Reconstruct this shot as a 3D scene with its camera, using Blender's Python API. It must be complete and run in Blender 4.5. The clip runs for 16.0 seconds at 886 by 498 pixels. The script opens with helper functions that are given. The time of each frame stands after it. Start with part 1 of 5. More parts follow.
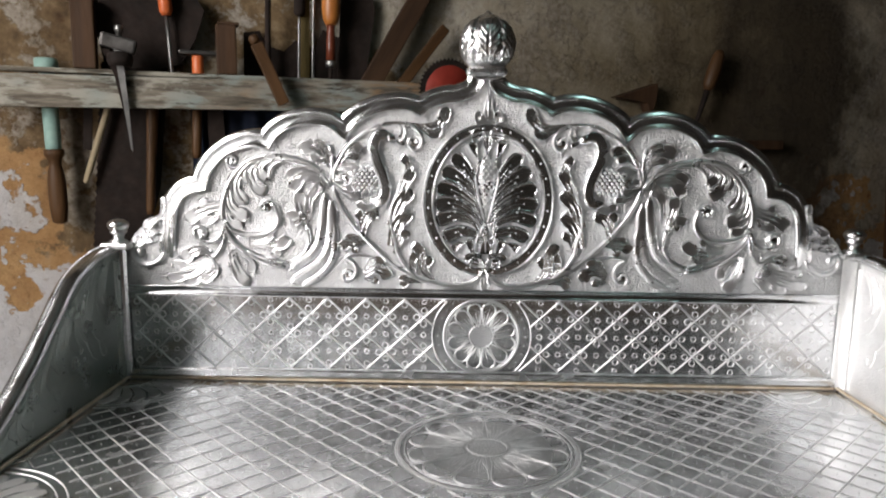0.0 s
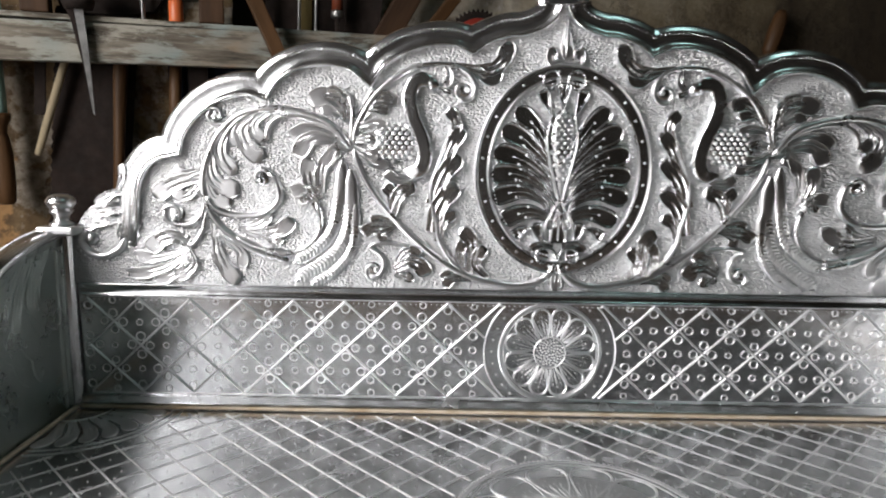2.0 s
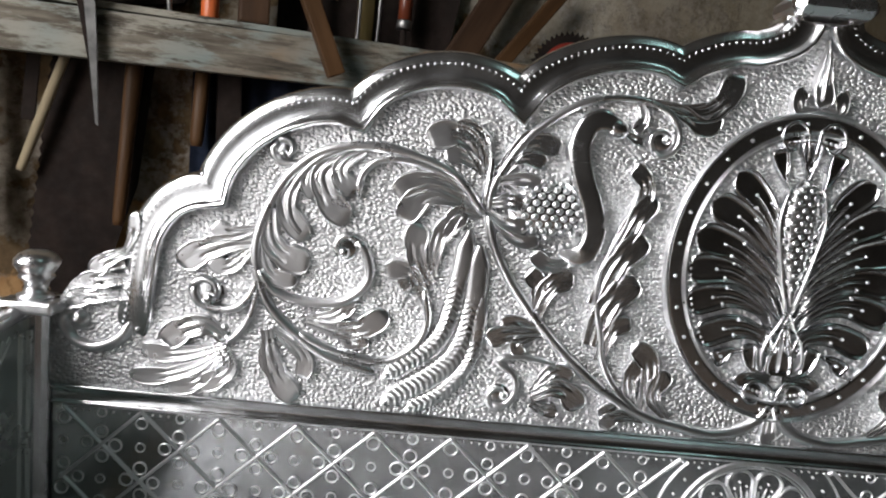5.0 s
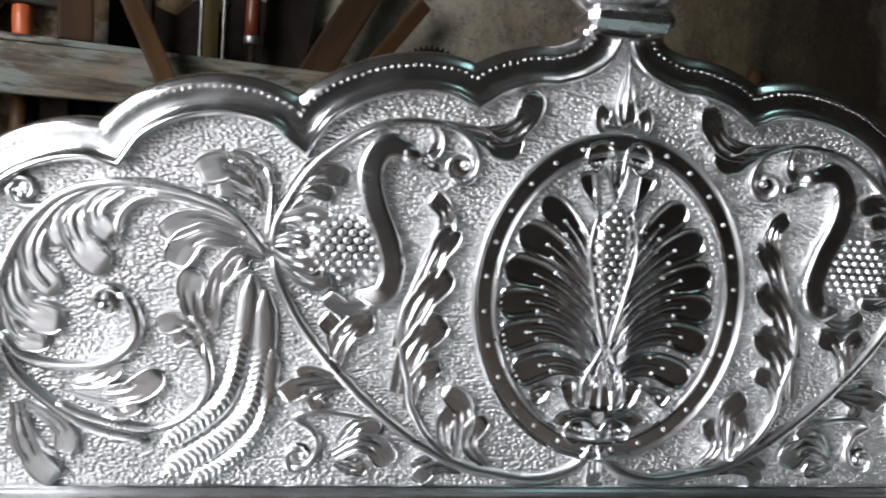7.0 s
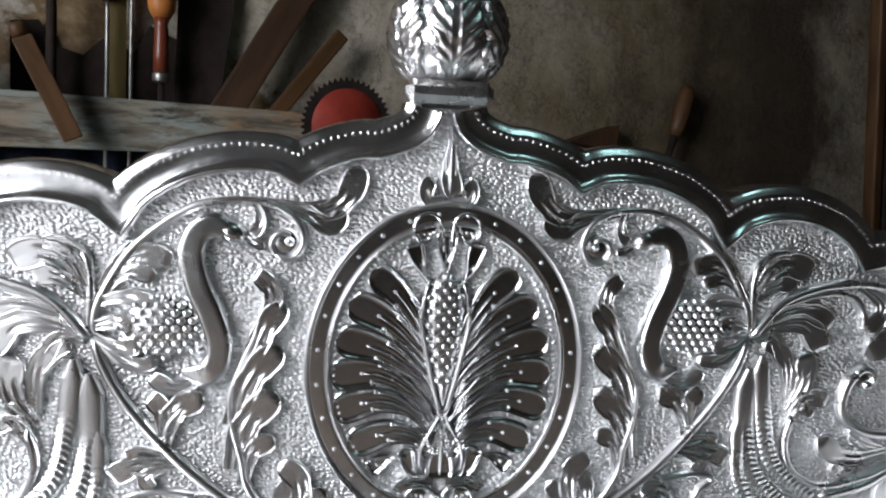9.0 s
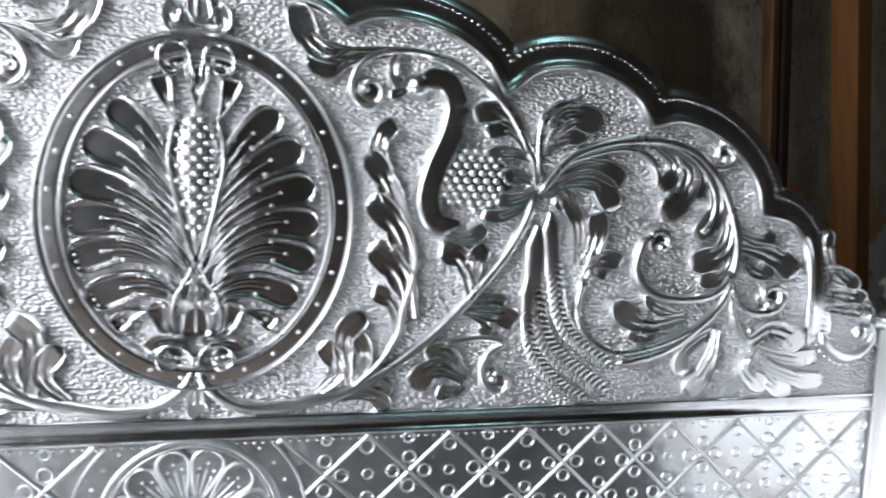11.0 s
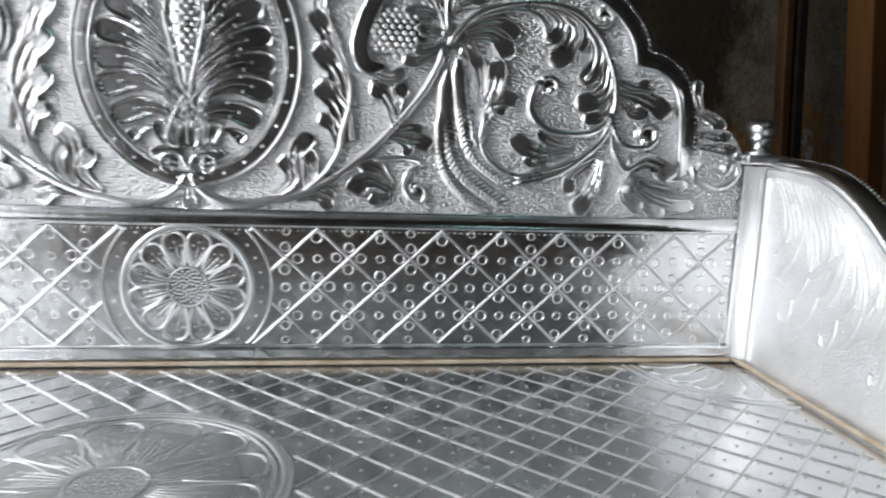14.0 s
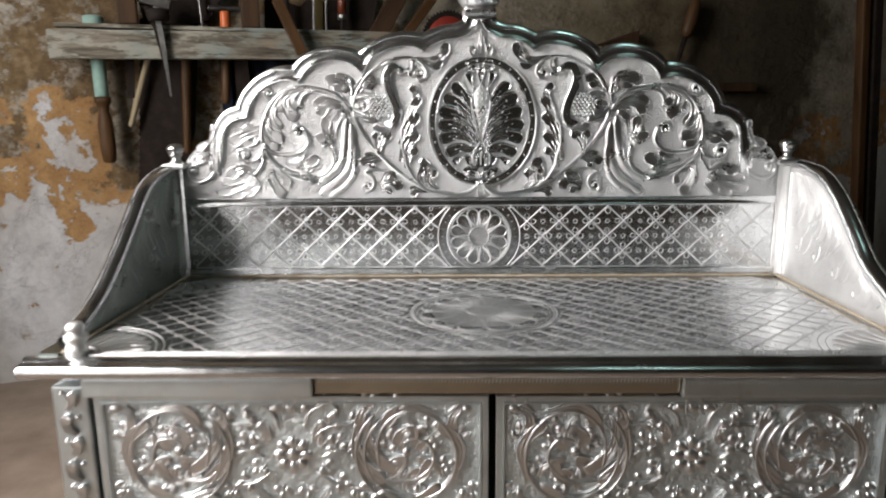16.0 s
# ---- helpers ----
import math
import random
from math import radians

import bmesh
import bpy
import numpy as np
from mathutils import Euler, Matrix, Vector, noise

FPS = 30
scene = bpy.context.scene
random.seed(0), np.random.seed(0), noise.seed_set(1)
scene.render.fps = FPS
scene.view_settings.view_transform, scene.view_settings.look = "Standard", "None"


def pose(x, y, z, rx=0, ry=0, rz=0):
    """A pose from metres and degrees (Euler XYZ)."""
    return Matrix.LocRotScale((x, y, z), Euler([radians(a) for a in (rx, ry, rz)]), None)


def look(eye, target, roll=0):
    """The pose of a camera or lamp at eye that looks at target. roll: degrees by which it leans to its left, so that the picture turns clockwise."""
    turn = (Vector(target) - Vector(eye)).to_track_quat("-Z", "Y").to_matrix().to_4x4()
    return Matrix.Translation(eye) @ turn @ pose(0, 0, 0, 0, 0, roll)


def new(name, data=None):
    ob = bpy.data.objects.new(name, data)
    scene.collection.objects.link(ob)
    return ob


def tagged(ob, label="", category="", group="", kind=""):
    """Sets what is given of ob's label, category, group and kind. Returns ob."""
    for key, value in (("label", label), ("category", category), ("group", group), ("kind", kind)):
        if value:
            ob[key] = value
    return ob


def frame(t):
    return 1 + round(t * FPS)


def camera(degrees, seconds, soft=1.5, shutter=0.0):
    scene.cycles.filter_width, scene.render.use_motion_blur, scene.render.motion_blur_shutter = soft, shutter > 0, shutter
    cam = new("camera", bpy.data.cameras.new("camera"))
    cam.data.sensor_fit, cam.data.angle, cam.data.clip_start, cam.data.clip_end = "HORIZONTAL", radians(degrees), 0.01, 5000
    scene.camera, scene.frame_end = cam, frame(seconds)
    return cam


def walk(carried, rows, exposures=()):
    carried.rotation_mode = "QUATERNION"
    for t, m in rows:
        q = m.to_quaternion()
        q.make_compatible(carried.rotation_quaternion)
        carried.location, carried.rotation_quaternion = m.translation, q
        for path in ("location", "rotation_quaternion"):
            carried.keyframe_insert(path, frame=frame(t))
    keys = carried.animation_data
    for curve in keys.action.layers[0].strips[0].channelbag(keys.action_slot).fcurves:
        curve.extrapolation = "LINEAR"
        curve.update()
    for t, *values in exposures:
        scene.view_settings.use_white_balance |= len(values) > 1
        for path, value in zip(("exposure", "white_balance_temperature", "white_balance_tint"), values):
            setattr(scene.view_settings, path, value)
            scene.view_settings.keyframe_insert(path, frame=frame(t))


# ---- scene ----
cam = camera(65.8, 16.0, 1.95, 0.5)

PATH = [
    (0, (-0.042, -0.931, 0.335), (-0.07, 1.046, 0.033), 0.7),
    (0.5, (-0.045, -0.904, 0.312), (-0.066, 1.069, -0.015), 0.5),
    (1, (-0.052, -0.825, 0.305), (-0.044, 1.15, -0.008), 1.1),
    (1.5, (-0.089, -0.763, 0.289), (-0.106, 1.209, -0.045), 1.4),
    (2, (-0.114, -0.694, 0.294), (-0.114, 1.279, -0.035), 1.0),
    (2.5, (-0.149, -0.635, 0.289), (-0.153, 1.336, -0.052), 1.0),
    (3, (-0.177, -0.588, 0.286), (-0.183, 1.384, -0.048), 2.5),
    (3.5, (-0.206, -0.542, 0.292), (-0.159, 1.434, -0.01), 3.9),
    (4, (-0.235, -0.51, 0.292), (-0.202, 1.47, 0.015), 5.4),
    (4.2, (-0.24, -0.497, 0.306), (-0.24, 1.484, 0.028), 5.8),
    (6.3, (-0.229, -0.415, 0.318), (-0.05, 1.565, 0.109), 4.2),
    (6.5, (-0.204, -0.411, 0.324), (0.005, 1.566, 0.112), 4.2),
    (7, (-0.157, -0.413, 0.33), (0.099, 1.56, 0.124), 3.4),
    (7.5, (-0.116, -0.409, 0.339), (0.174, 1.558, 0.118), 2.5),
    (8, (-0.098, -0.405, 0.366), (0.225, 1.561, 0.189), 1.4),
    (8.2, (-0.094, -0.409, 0.382), (0.225, 1.559, 0.225), 1.3),
    (10.3, (0.005, -0.426, 0.324), (0.291, 1.531, 0.027), 3.5),
    (10.5, (0.015, -0.422, 0.299), (0.36, 1.535, 0.077), 3.2),
    (11, (0.055, -0.424, 0.284), (0.498, 1.516, 0.089), 2.2),
    (11.5, (0.107, -0.431, 0.28), (0.585, 1.491, -0.001), 2.5),
    (12, (0.161, -0.447, 0.241), (0.681, 1.465, -0.029), 1.9),
    (12.5, (0.186, -0.496, 0.217), (0.661, 1.429, -0.044), 3.8),
    (13, (0.187, -0.525, 0.221), (0.629, 1.405, -0.059), 4.2),
    (13.5, (0.17, -0.556, 0.198), (0.549, 1.388, -0.082), 3.9),
    (14, (0.136, -0.589, 0.204), (0.402, 1.366, -0.124), 2.1),
    (14.5, (0.078, -0.658, 0.248), (0.277, 1.293, -0.144), 1.5),
    (15, (0.037, -0.839, 0.305), (0.075, 1.098, -0.19), -0.3),
    (15.2, (0.001, -0.912, 0.299), (0.03, 1.038, -0.144), 0.6),
    (15.5, (-0.014, -1.011, 0.314), (-0.037, 0.942, -0.118), -0.7),
    (16, (-0.038, -1.138, 0.275), (-0.077, 0.823, -0.115), -0.5),
]
TONES = [(0.0, 0.16, 6550, 12), (2.5, 0.14, 6400, 12), (4.0, 0.03, 6400, 12), (7.0, 0.0, 6150, 11), (8.0, -0.04, 6100, 11), (11.0, 0.28, 5950, 10), (11.5, 0.28, 5950, 10), (12.2, 0.12, 6000, 10), (13.5, -0.01, 6100, 9), (14.5, -0.08, 6350, 10), (15.0, -0.26, 6650, 11), (15.5, -0.12, 6650, 11), (16.0, 0.03, 6600, 11)]
walk(cam, [(t, look(eye, target, roll)) for t, eye, target, roll in PATH], TONES)

# ---------- world, light ----------
world = bpy.data.worlds.new("world")
scene.world = world
world.use_nodes = True
wn = world.node_tree
sky = wn.nodes.new("ShaderNodeTexSky")
sky.sky_type = "NISHITA"
sky.sun_disc = False
sky.sun_elevation, sky.sun_rotation = radians(42), radians(225)
wn.links.new(sky.outputs[0], wn.nodes["Background"].inputs[0])
wn.nodes["Background"].inputs[1].default_value = 0.1


def area_lamp(name, eye, target, w, h, watts, colour):
    data = bpy.data.lights.new(name, "AREA")
    data.shape, data.size, data.size_y, data.energy, data.color = "RECTANGLE", w, h, watts, colour
    ob = new(name, data)
    ob.matrix_world = look(eye, target)
    return ob


# daylight through the window on the left, the open doorway further along it and the small green skylight
area_lamp("window_daylight", (-1.27, -0.76, 0.76), (0.3, -0.1, 0.10), 0.64, 1.06, 37, (1.0, 0.965, 0.93))
area_lamp("door_daylight", (-1.28, -2.05, 0.50), (0.0, -1.95, 0.45), 1.1, 1.6, 11.5, (1.0, 0.975, 0.95))
area_lamp("skylight_daylight", (0.72, -1.0, 2.02), (0.72, -1.0, 0.0), 0.4, 0.25, 1.4, (0.60, 0.96, 0.86))


# ---------- materials ----------
def material(name):
    m = bpy.data.materials.new(name)
    m.use_nodes = True
    return m, m.node_tree, m.node_tree.nodes["Principled BSDF"]


def node(nt, kind, **values):
    n = nt.nodes.new(kind)
    for key, value in values.items():
        if key in n.inputs:
            n.inputs[key].default_value = value
    return n


def ramp(nt, source, stops):
    r = nt.nodes.new("ShaderNodeValToRGB")
    el = r.color_ramp.elements
    while len(el) < len(stops):
        el.new(0.5)
    for e, (at, c) in zip(el, stops):
        e.position, e.color = at, (*c, 1) if len(c) == 3 else c
    nt.links.new(source, r.inputs[0])
    return r.outputs[0]


def grey(v):
    return (v, v, v)


def coords(nt, stretch=(1, 1, 1)):
    tc = nt.nodes.new("ShaderNodeTexCoord")
    mp = nt.nodes.new("ShaderNodeMapping")
    mp.inputs["Scale"].default_value = stretch
    nt.links.new(tc.outputs["Object"], mp.inputs[0])
    return mp.outputs[0]


def noise_at(nt, vec, scale, detail=4.0, rough=0.55):
    n = node(nt, "ShaderNodeTexNoise", Scale=scale, Detail=detail, Roughness=rough)
    nt.links.new(vec, n.inputs["Vector"])
    return n.outputs["Fac"]


def bump(nt, shader, source, strength, distance, chain=None):
    b = node(nt, "ShaderNodeBump", Strength=strength, Distance=distance)
    nt.links.new(source, b.inputs["Height"])
    if chain is not None:
        nt.links.new(chain, b.inputs["Normal"])
    nt.links.new(b.outputs[0], shader.inputs["Normal"])
    return b.outputs[0]


def silver(name, tint=(0.81, 0.82, 0.83), rough=(0.20, 0.32), dent=0.30, pebble=False, tarnish=0.0, frost=False, hammered=False):
    m, nt, p = material(name)
    p.inputs["Metallic"].default_value = 1.0
    v = coords(nt)
    big = noise_at(nt, v, 9, 5)
    fine = noise_at(nt, v, 140, 4)
    dark = tuple(c * (0.80 - tarnish) for c in tint)
    col = ramp(nt, big, [(0.30, dark), (0.55, tint), (0.8, tuple(min(1, c * 1.06) for c in tint))])
    if tarnish:
        spots = noise_at(nt, v, 34, 6, 0.7)
        mix = nt.nodes.new("ShaderNodeMixRGB")
        mix.inputs[2].default_value = (0.42, 0.36, 0.26, 1)
        nt.links.new(ramp(nt, spots, [(0.60, grey(0)), (0.74, grey(0.55))]), mix.inputs[0])
        nt.links.new(col, mix.inputs[1])
        col = mix.outputs[0]
    nt.links.new(col, p.inputs["Base Color"])
    nt.links.new(ramp(nt, noise_at(nt, v, 26, 6, 0.65), [(0.3, grey(rough[0])), (0.72, grey(rough[1]))]), p.inputs["Roughness"])
    chain = bump(nt, p, noise_at(nt, v, 42, 2), dent, 0.0012)
    if hammered:
        chain = bump(nt, p, noise_at(nt, v, 125, 3, 0.6), 1.0, 0.0045, chain)
    if pebble:
        tc = coords(nt, (0.86, 1.12, 1))
        vor = node(nt, "ShaderNodeTexVoronoi", Scale=390.0, Randomness=0.85)
        warp = nt.nodes.new("ShaderNodeMixRGB")
        warp.inputs[0].default_value = 0.0012
        nn = node(nt, "ShaderNodeTexNoise", Scale=160.0, Detail=2.0)
        nt.links.new(tc, nn.inputs["Vector"])
        nt.links.new(tc, warp.inputs[1])
        nt.links.new(nn.outputs["Color"], warp.inputs[2])
        nt.links.new(warp.outputs[0], vor.inputs["Vector"])
        bump(nt, p, ramp(nt, vor.outputs["Distance"], [(0.0, grey(1)), (0.22, grey(0.93)), (0.40, grey(0.70)), (0.55, grey(0.30)), (0.68, grey(0))]), float(pebble), 0.00125, chain)
    elif frost:
        bump(nt, p, noise_at(nt, v, 520, 3, 0.7), 0.7, 0.0012, chain)
    else:
        bump(nt, p, fine, 0.12, 0.0006, chain)
    return m


SILVER = silver("polished_silver_sheet", tint=(0.76, 0.768, 0.78), rough=(0.24, 0.345), dent=0.14)
POLISHED = silver("mirror_silver_moulding", tint=(0.76, 0.77, 0.78), rough=(0.16, 0.28), dent=0.25)
FIELD = silver("stippled_silver_sheet", tint=(0.62, 0.625, 0.635), rough=(0.44, 0.54), dent=0.05, pebble=True)
FLATSILVER = silver("flat_silver_sheet", tint=(0.78, 0.795, 0.81), rough=(0.20, 0.30), dent=0.22)
BANDSILVER = silver("smooth_silver_band", tint=(0.68, 0.695, 0.71), rough=(0.13, 0.25), dent=0.40, tarnish=0.04)
SATIN = silver("satin_silver_relief", tint=(0.84, 0.85, 0.86), rough=(0.26, 0.40), dent=0.25)
SATINGROUND = silver("stippled_satin_silver", tint=(0.58, 0.595, 0.60), rough=(0.36, 0.48), dent=0.4, frost=True)
LOBESILVER = silver("grey_silver_lobe", tint=(0.60, 0.61, 0.62), rough=(0.16, 0.27), dent=0.15)
BURNISHED = silver("burnished_silver_leaf", tint=(0.73, 0.74, 0.75), rough=(0.20, 0.30), dent=0.12)
BANDRELIEF = silver("worn_band_relief", tint=(0.76, 0.77, 0.78), rough=(0.32, 0.46), dent=0.25)
FROST = silver("frosted_silver_sheet", tint=(0.97, 0.972, 0.975), rough=(0.44, 0.60), dent=0.4, frost=True)
FROSTGROUND = silver("stippled_frosted_silver", tint=(0.97, 0.972, 0.975), rough=(0.46, 0.60), dent=0.3, pebble=0.35)
LOWRELIEF = silver("worn_silver_relief", tint=(0.76, 0.77, 0.775), rough=(0.40, 0.54), dent=0.25)
DULL = silver("dull_silver_moulding", tint=(0.76, 0.82, 0.84), rough=(0.38, 0.52), dent=0.5, tarnish=0.03)
DOORSHEET = silver("beaten_silver_sheet", tint=(0.78, 0.84, 0.86), rough=(0.40, 0.54), dent=1.0, frost=True, hammered=True, tarnish=0.03)
# silver of the left side panel, its shade put into a darker green-grey tint
SHADEDSHEET = silver("shaded_green_grey_silver_sheet", tint=(0.38, 0.425, 0.405), rough=(0.24, 0.36), dent=0.5, tarnish=0.06)
BRASS = silver("worn_brassy_strip", tint=(0.55, 0.50, 0.40), rough=(0.30, 0.46), dent=0.3, tarnish=0.06)


def plain(name, c0, c1, rough=0.6, scale=18.0, stretch=(1, 1, 1), relief=0.3, metal=0.0, c2=None):
    m, nt, p = material(name)
    v = coords(nt, stretch)
    stops = [(0.3, c0), (0.68, c1)] + ([(0.8, c2)] if c2 else [])
    nt.links.new(ramp(nt, noise_at(nt, v, scale, 7, 0.62), stops), p.inputs["Base Color"])
    nt.links.new(ramp(nt, noise_at(nt, v, scale * 3.1, 4), [(0.3, grey(max(0.05, rough - 0.12))), (0.7, grey(min(1, rough + 0.12)))]), p.inputs["Roughness"])
    p.inputs["Metallic"].default_value = metal
    p.inputs["Specular IOR Level"].default_value = 0.5 if rough < 0.5 else 0.22
    bump(nt, p, noise_at(nt, v, scale * 4, 6, 0.65), relief, 0.002)
    return m


PUTTY = plain("yellowed_joint_filler", (0.36, 0.27, 0.17), (0.58, 0.52, 0.43), 0.55, 40, relief=0.4)
DARKGAP = plain("dark_gap", (0.015, 0.014, 0.012), (0.03, 0.028, 0.025), 0.8)


# ---------- mesh helpers ----------
def solid(name, verts, faces, mat, parent=None, label="", smooth=True):
    """One mesh object, as a part when a parent is given."""
    me = bpy.data.meshes.new(name)
    me.from_pydata([tuple(map(float, v)) for v in verts], [], faces)
    me.materials.append(mat)
    if smooth:
        me.polygons.foreach_set("use_smooth", [True] * len(me.polygons))
    me.update()
    ob = new(name, me)
    ob.parent = parent
    if label:
        ob["label"] = label
    return ob


def part(name, bm, mat, parent, label="", smooth=False):
    me = bpy.data.meshes.new(name)
    bmesh.ops.recalc_face_normals(bm, faces=bm.faces[:])
    bm.to_mesh(me)
    bm.free()
    me.materials.append(mat)
    if smooth:
        me.polygons.foreach_set("use_smooth", [True] * len(me.polygons))
    ob = new(name, me)
    ob.parent = parent
    if label:
        ob["label"] = label
    return ob


def again(ob, m, parent=None, name=None):
    """The same mesh once more as an object of its own."""
    o = new(name or ob.name.split(".")[0], ob.data)
    o.parent = parent or ob.parent
    o.matrix_basis = m
    if "label" in ob:
        o["label"] = ob["label"]
    return o


def box_bm(x0, x1, y0, y1, z0, z1, bevel=0.0, segs=2, bm=None):
    own = bm is None
    bm = bm or bmesh.new()
    r = bmesh.ops.create_cube(bm, size=1.0)
    for v in r["verts"]:
        v.co = Vector(((x0 + x1) / 2 + v.co.x * (x1 - x0), (y0 + y1) / 2 + v.co.y * (y1 - y0), (z0 + z1) / 2 + v.co.z * (z1 - z0)))
    if bevel:
        es = list({e for v in r["verts"] for e in v.link_edges})
        bmesh.ops.bevel(bm, geom=es, offset=bevel, segments=segs, profile=0.6, affect="EDGES")
    return bm


def lathe(profile, n=28, ribs=0, depth=0.0):
    """Verts and faces of a turned form round z, from (radius, height) pairs; ribs flute it."""
    vs, fs = [], []
    for r, z in profile:
        for k in range(n):
            a = 2 * math.pi * k / n
            rr = r * (1 - depth * (0.5 - 0.5 * math.cos(ribs * a))) if ribs else r
            vs.append((rr * math.cos(a), rr * math.sin(a), z))
    for i in range(len(profile) - 1):
        for k in range(n):
            a, b = i * n + k, i * n + (k + 1) % n
            fs.append((a, b, b + n, a + n))
    fs.append(tuple(range(n - 1, -1, -1)))
    fs.append(tuple(range((len(profile) - 1) * n, len(profile) * n)))
    return vs, fs


def spline(pts, n):
    """n points of a smooth curve through pts, evenly by length."""
    p = np.array(pts, float)
    if len(p) == 2:
        p = np.array([p[0], (p[0] + p[1]) / 2, p[1]])
    ext = np.vstack([2 * p[0] - p[1], p, 2 * p[-1] - p[-2]])
    out = []
    for i in range(len(p) - 1):
        a, b, c, d = ext[i : i + 4]
        for t in np.linspace(0, 1, 14, endpoint=False):
            out.append(0.5 * (2 * b + (c - a) * t + (2 * a - 5 * b + 4 * c - d) * t * t + (3 * b - a - 3 * c + d) * t**3))
    out.append(p[-1])
    out = np.array(out)
    s = np.r_[0, np.cumsum(np.hypot(*np.diff(out, axis=0).T))]
    u = np.linspace(0, s[-1], n)
    return np.stack([np.interp(u, s, out[:, 0]), np.interp(u, s, out[:, 1])], 1), s[-1]


def sides(c):
    t = np.gradient(c, axis=0)
    t /= np.maximum(np.hypot(*t.T), 1e-9)[:, None]
    return np.stack([-t[:, 1], t[:, 0]], 1)


MM = 0.001


def strip(c, half, height, cross=7):
    """A raised band along the curve c (mm): half widths and a height function of (along, across)."""
    nrm = sides(c)
    n = len(c)
    vs, fs = [], []
    ss = np.linspace(-1, 1, cross)
    for i in range(n):
        t = i / (n - 1)
        for s in ss:
            q = c[i] + nrm[i] * half[i] * s
            edge = abs(s) > 0.999
            vs.append((q[0] * MM, q[1] * MM, -0.0008 if edge else height(t, s) * MM))
    for i in range(n - 1):
        for k in range(cross - 1):
            a = i * cross + k
            fs.append((a, a + 1, a + cross + 1, a + cross)[::-1])
    return vs, fs


def stem_geo(pts, w0, w1, h, step=4.0):
    c0, length = spline(pts, 8)
    n = max(8, int(length / step))
    c, _ = spline(pts, n)
    t = np.linspace(0, 1, n)
    half = (w0 + (w1 - w0) * t) * np.clip(np.minimum(t, 1 - t) * n / 1.6 + 0.25, 0, 1)
    return strip(c, half, lambda a, s: h * (1 - abs(s) ** 2.6) ** 0.5 * min(1, min(a, 1 - a) * n / 1.5 + 0.3), 7)


def hooked(c, turn):
    """The curve with its last third bent on, the way it already bends."""
    d = np.diff(c, axis=0)
    bend = d[0][0] * d[-1][1] - d[0][1] * d[-1][0]
    sign = 1 if bend >= 0 else -1
    n = len(c)
    ang = sign * turn * np.clip((np.arange(n - 1) / (n - 2) - 0.55) / 0.45, 0, 1) ** 1.3
    x = d[:, 0] * np.cos(ang) - d[:, 1] * np.sin(ang)
    y = d[:, 0] * np.sin(ang) + d[:, 1] * np.cos(ang)
    return np.vstack([c[:1], c[:1] + np.cumsum(np.stack([x, y], 1), axis=0)])


def club(t, w, start=0.2, wide=0.66):
    """Half widths of a blade that swells towards a blunt round end."""
    grow = np.clip(t / wide, 0, 1)
    half = w * (start + (1 - start) * grow * grow * (3 - 2 * grow))
    return np.maximum(half * np.sqrt(np.clip(1 - (np.clip(t - wide, 0, 1) / (1 - wide)) ** 2.3, 0, 1)), 0.2)


def leaf_geo(pts, w, h, n=27, hook=0.5, root=0.48):
    """An acanthus blade: strands that flow from the root into a broad smooth lobe with a rolled edge."""
    c, length = spline(pts, n)
    if len(pts) > 2 and hook:
        c = hooked(c, hook)
    t = np.linspace(0, 1, n)
    half = club(t, w, root, 0.80)
    strands = 2 if w < 6.2 else 3
    cross = 12 * strands + 1
    cuts = [-1 + 2 * (k + 1) / strands for k in range(strands - 1)]
    if w > 6:
        half = half * (1 - 0.16 * np.exp(-(((t - 0.60) / 0.05) ** 2)))

    def high(a, s):
        # a flat top between steep flanks, a fine raised edge, and cuts between the strands that end in the lobe
        e = abs(s)
        top = (1 - e**9) ** 0.55 * (0.84 + 0.26 * math.exp(-(((e - 0.86) / 0.085) ** 2)) - 0.05 * (1 - e))
        fade = min(1.0, max(0.0, (0.70 - a) / 0.20))
        for q, cut in enumerate(cuts):
            top -= 0.40 * fade * math.exp(-(((s - cut) * strands / 0.36) ** 2)) * (1 if q % 2 == 0 else 0.8)
        rise = min(1.0, a / 0.5)
        tip = 1 if a < 0.92 else math.sqrt(max(0.0, 1 - ((a - 0.92) / 0.08) ** 2))
        return h * max(0.0, top) * (0.62 + 0.38 * rise * rise * (3 - 2 * rise)) * (0.25 + 0.75 * tip)

    return strip(c, half, high, cross)


def lobe_geo(pts, w, h, n=30, cross=19):
    """A flat polished lobe inside a raised rim, with fine rays from its root."""
    c, length = spline(pts, n)
    t = np.linspace(0, 1, n)
    half = club(t, w, 0.14, 0.89)

    def high(a, s):
        e = abs(s)
        edge = min(np.interp(a, t, half) * (1 - e), (1 - a) * length * 1.1)
        rim = math.exp(-(((edge - 1.3) / 0.9) ** 2))
        rays = 0.5 * math.exp(-((a / 0.55) ** 4)) * (0.5 + 0.5 * math.cos(2 * math.pi * s * 3))
        return h * (0.42 + 0.58 * max(rim, rays)) * (1 if e < 0.97 else 0.4)

    return strip(c, half, high, cross)


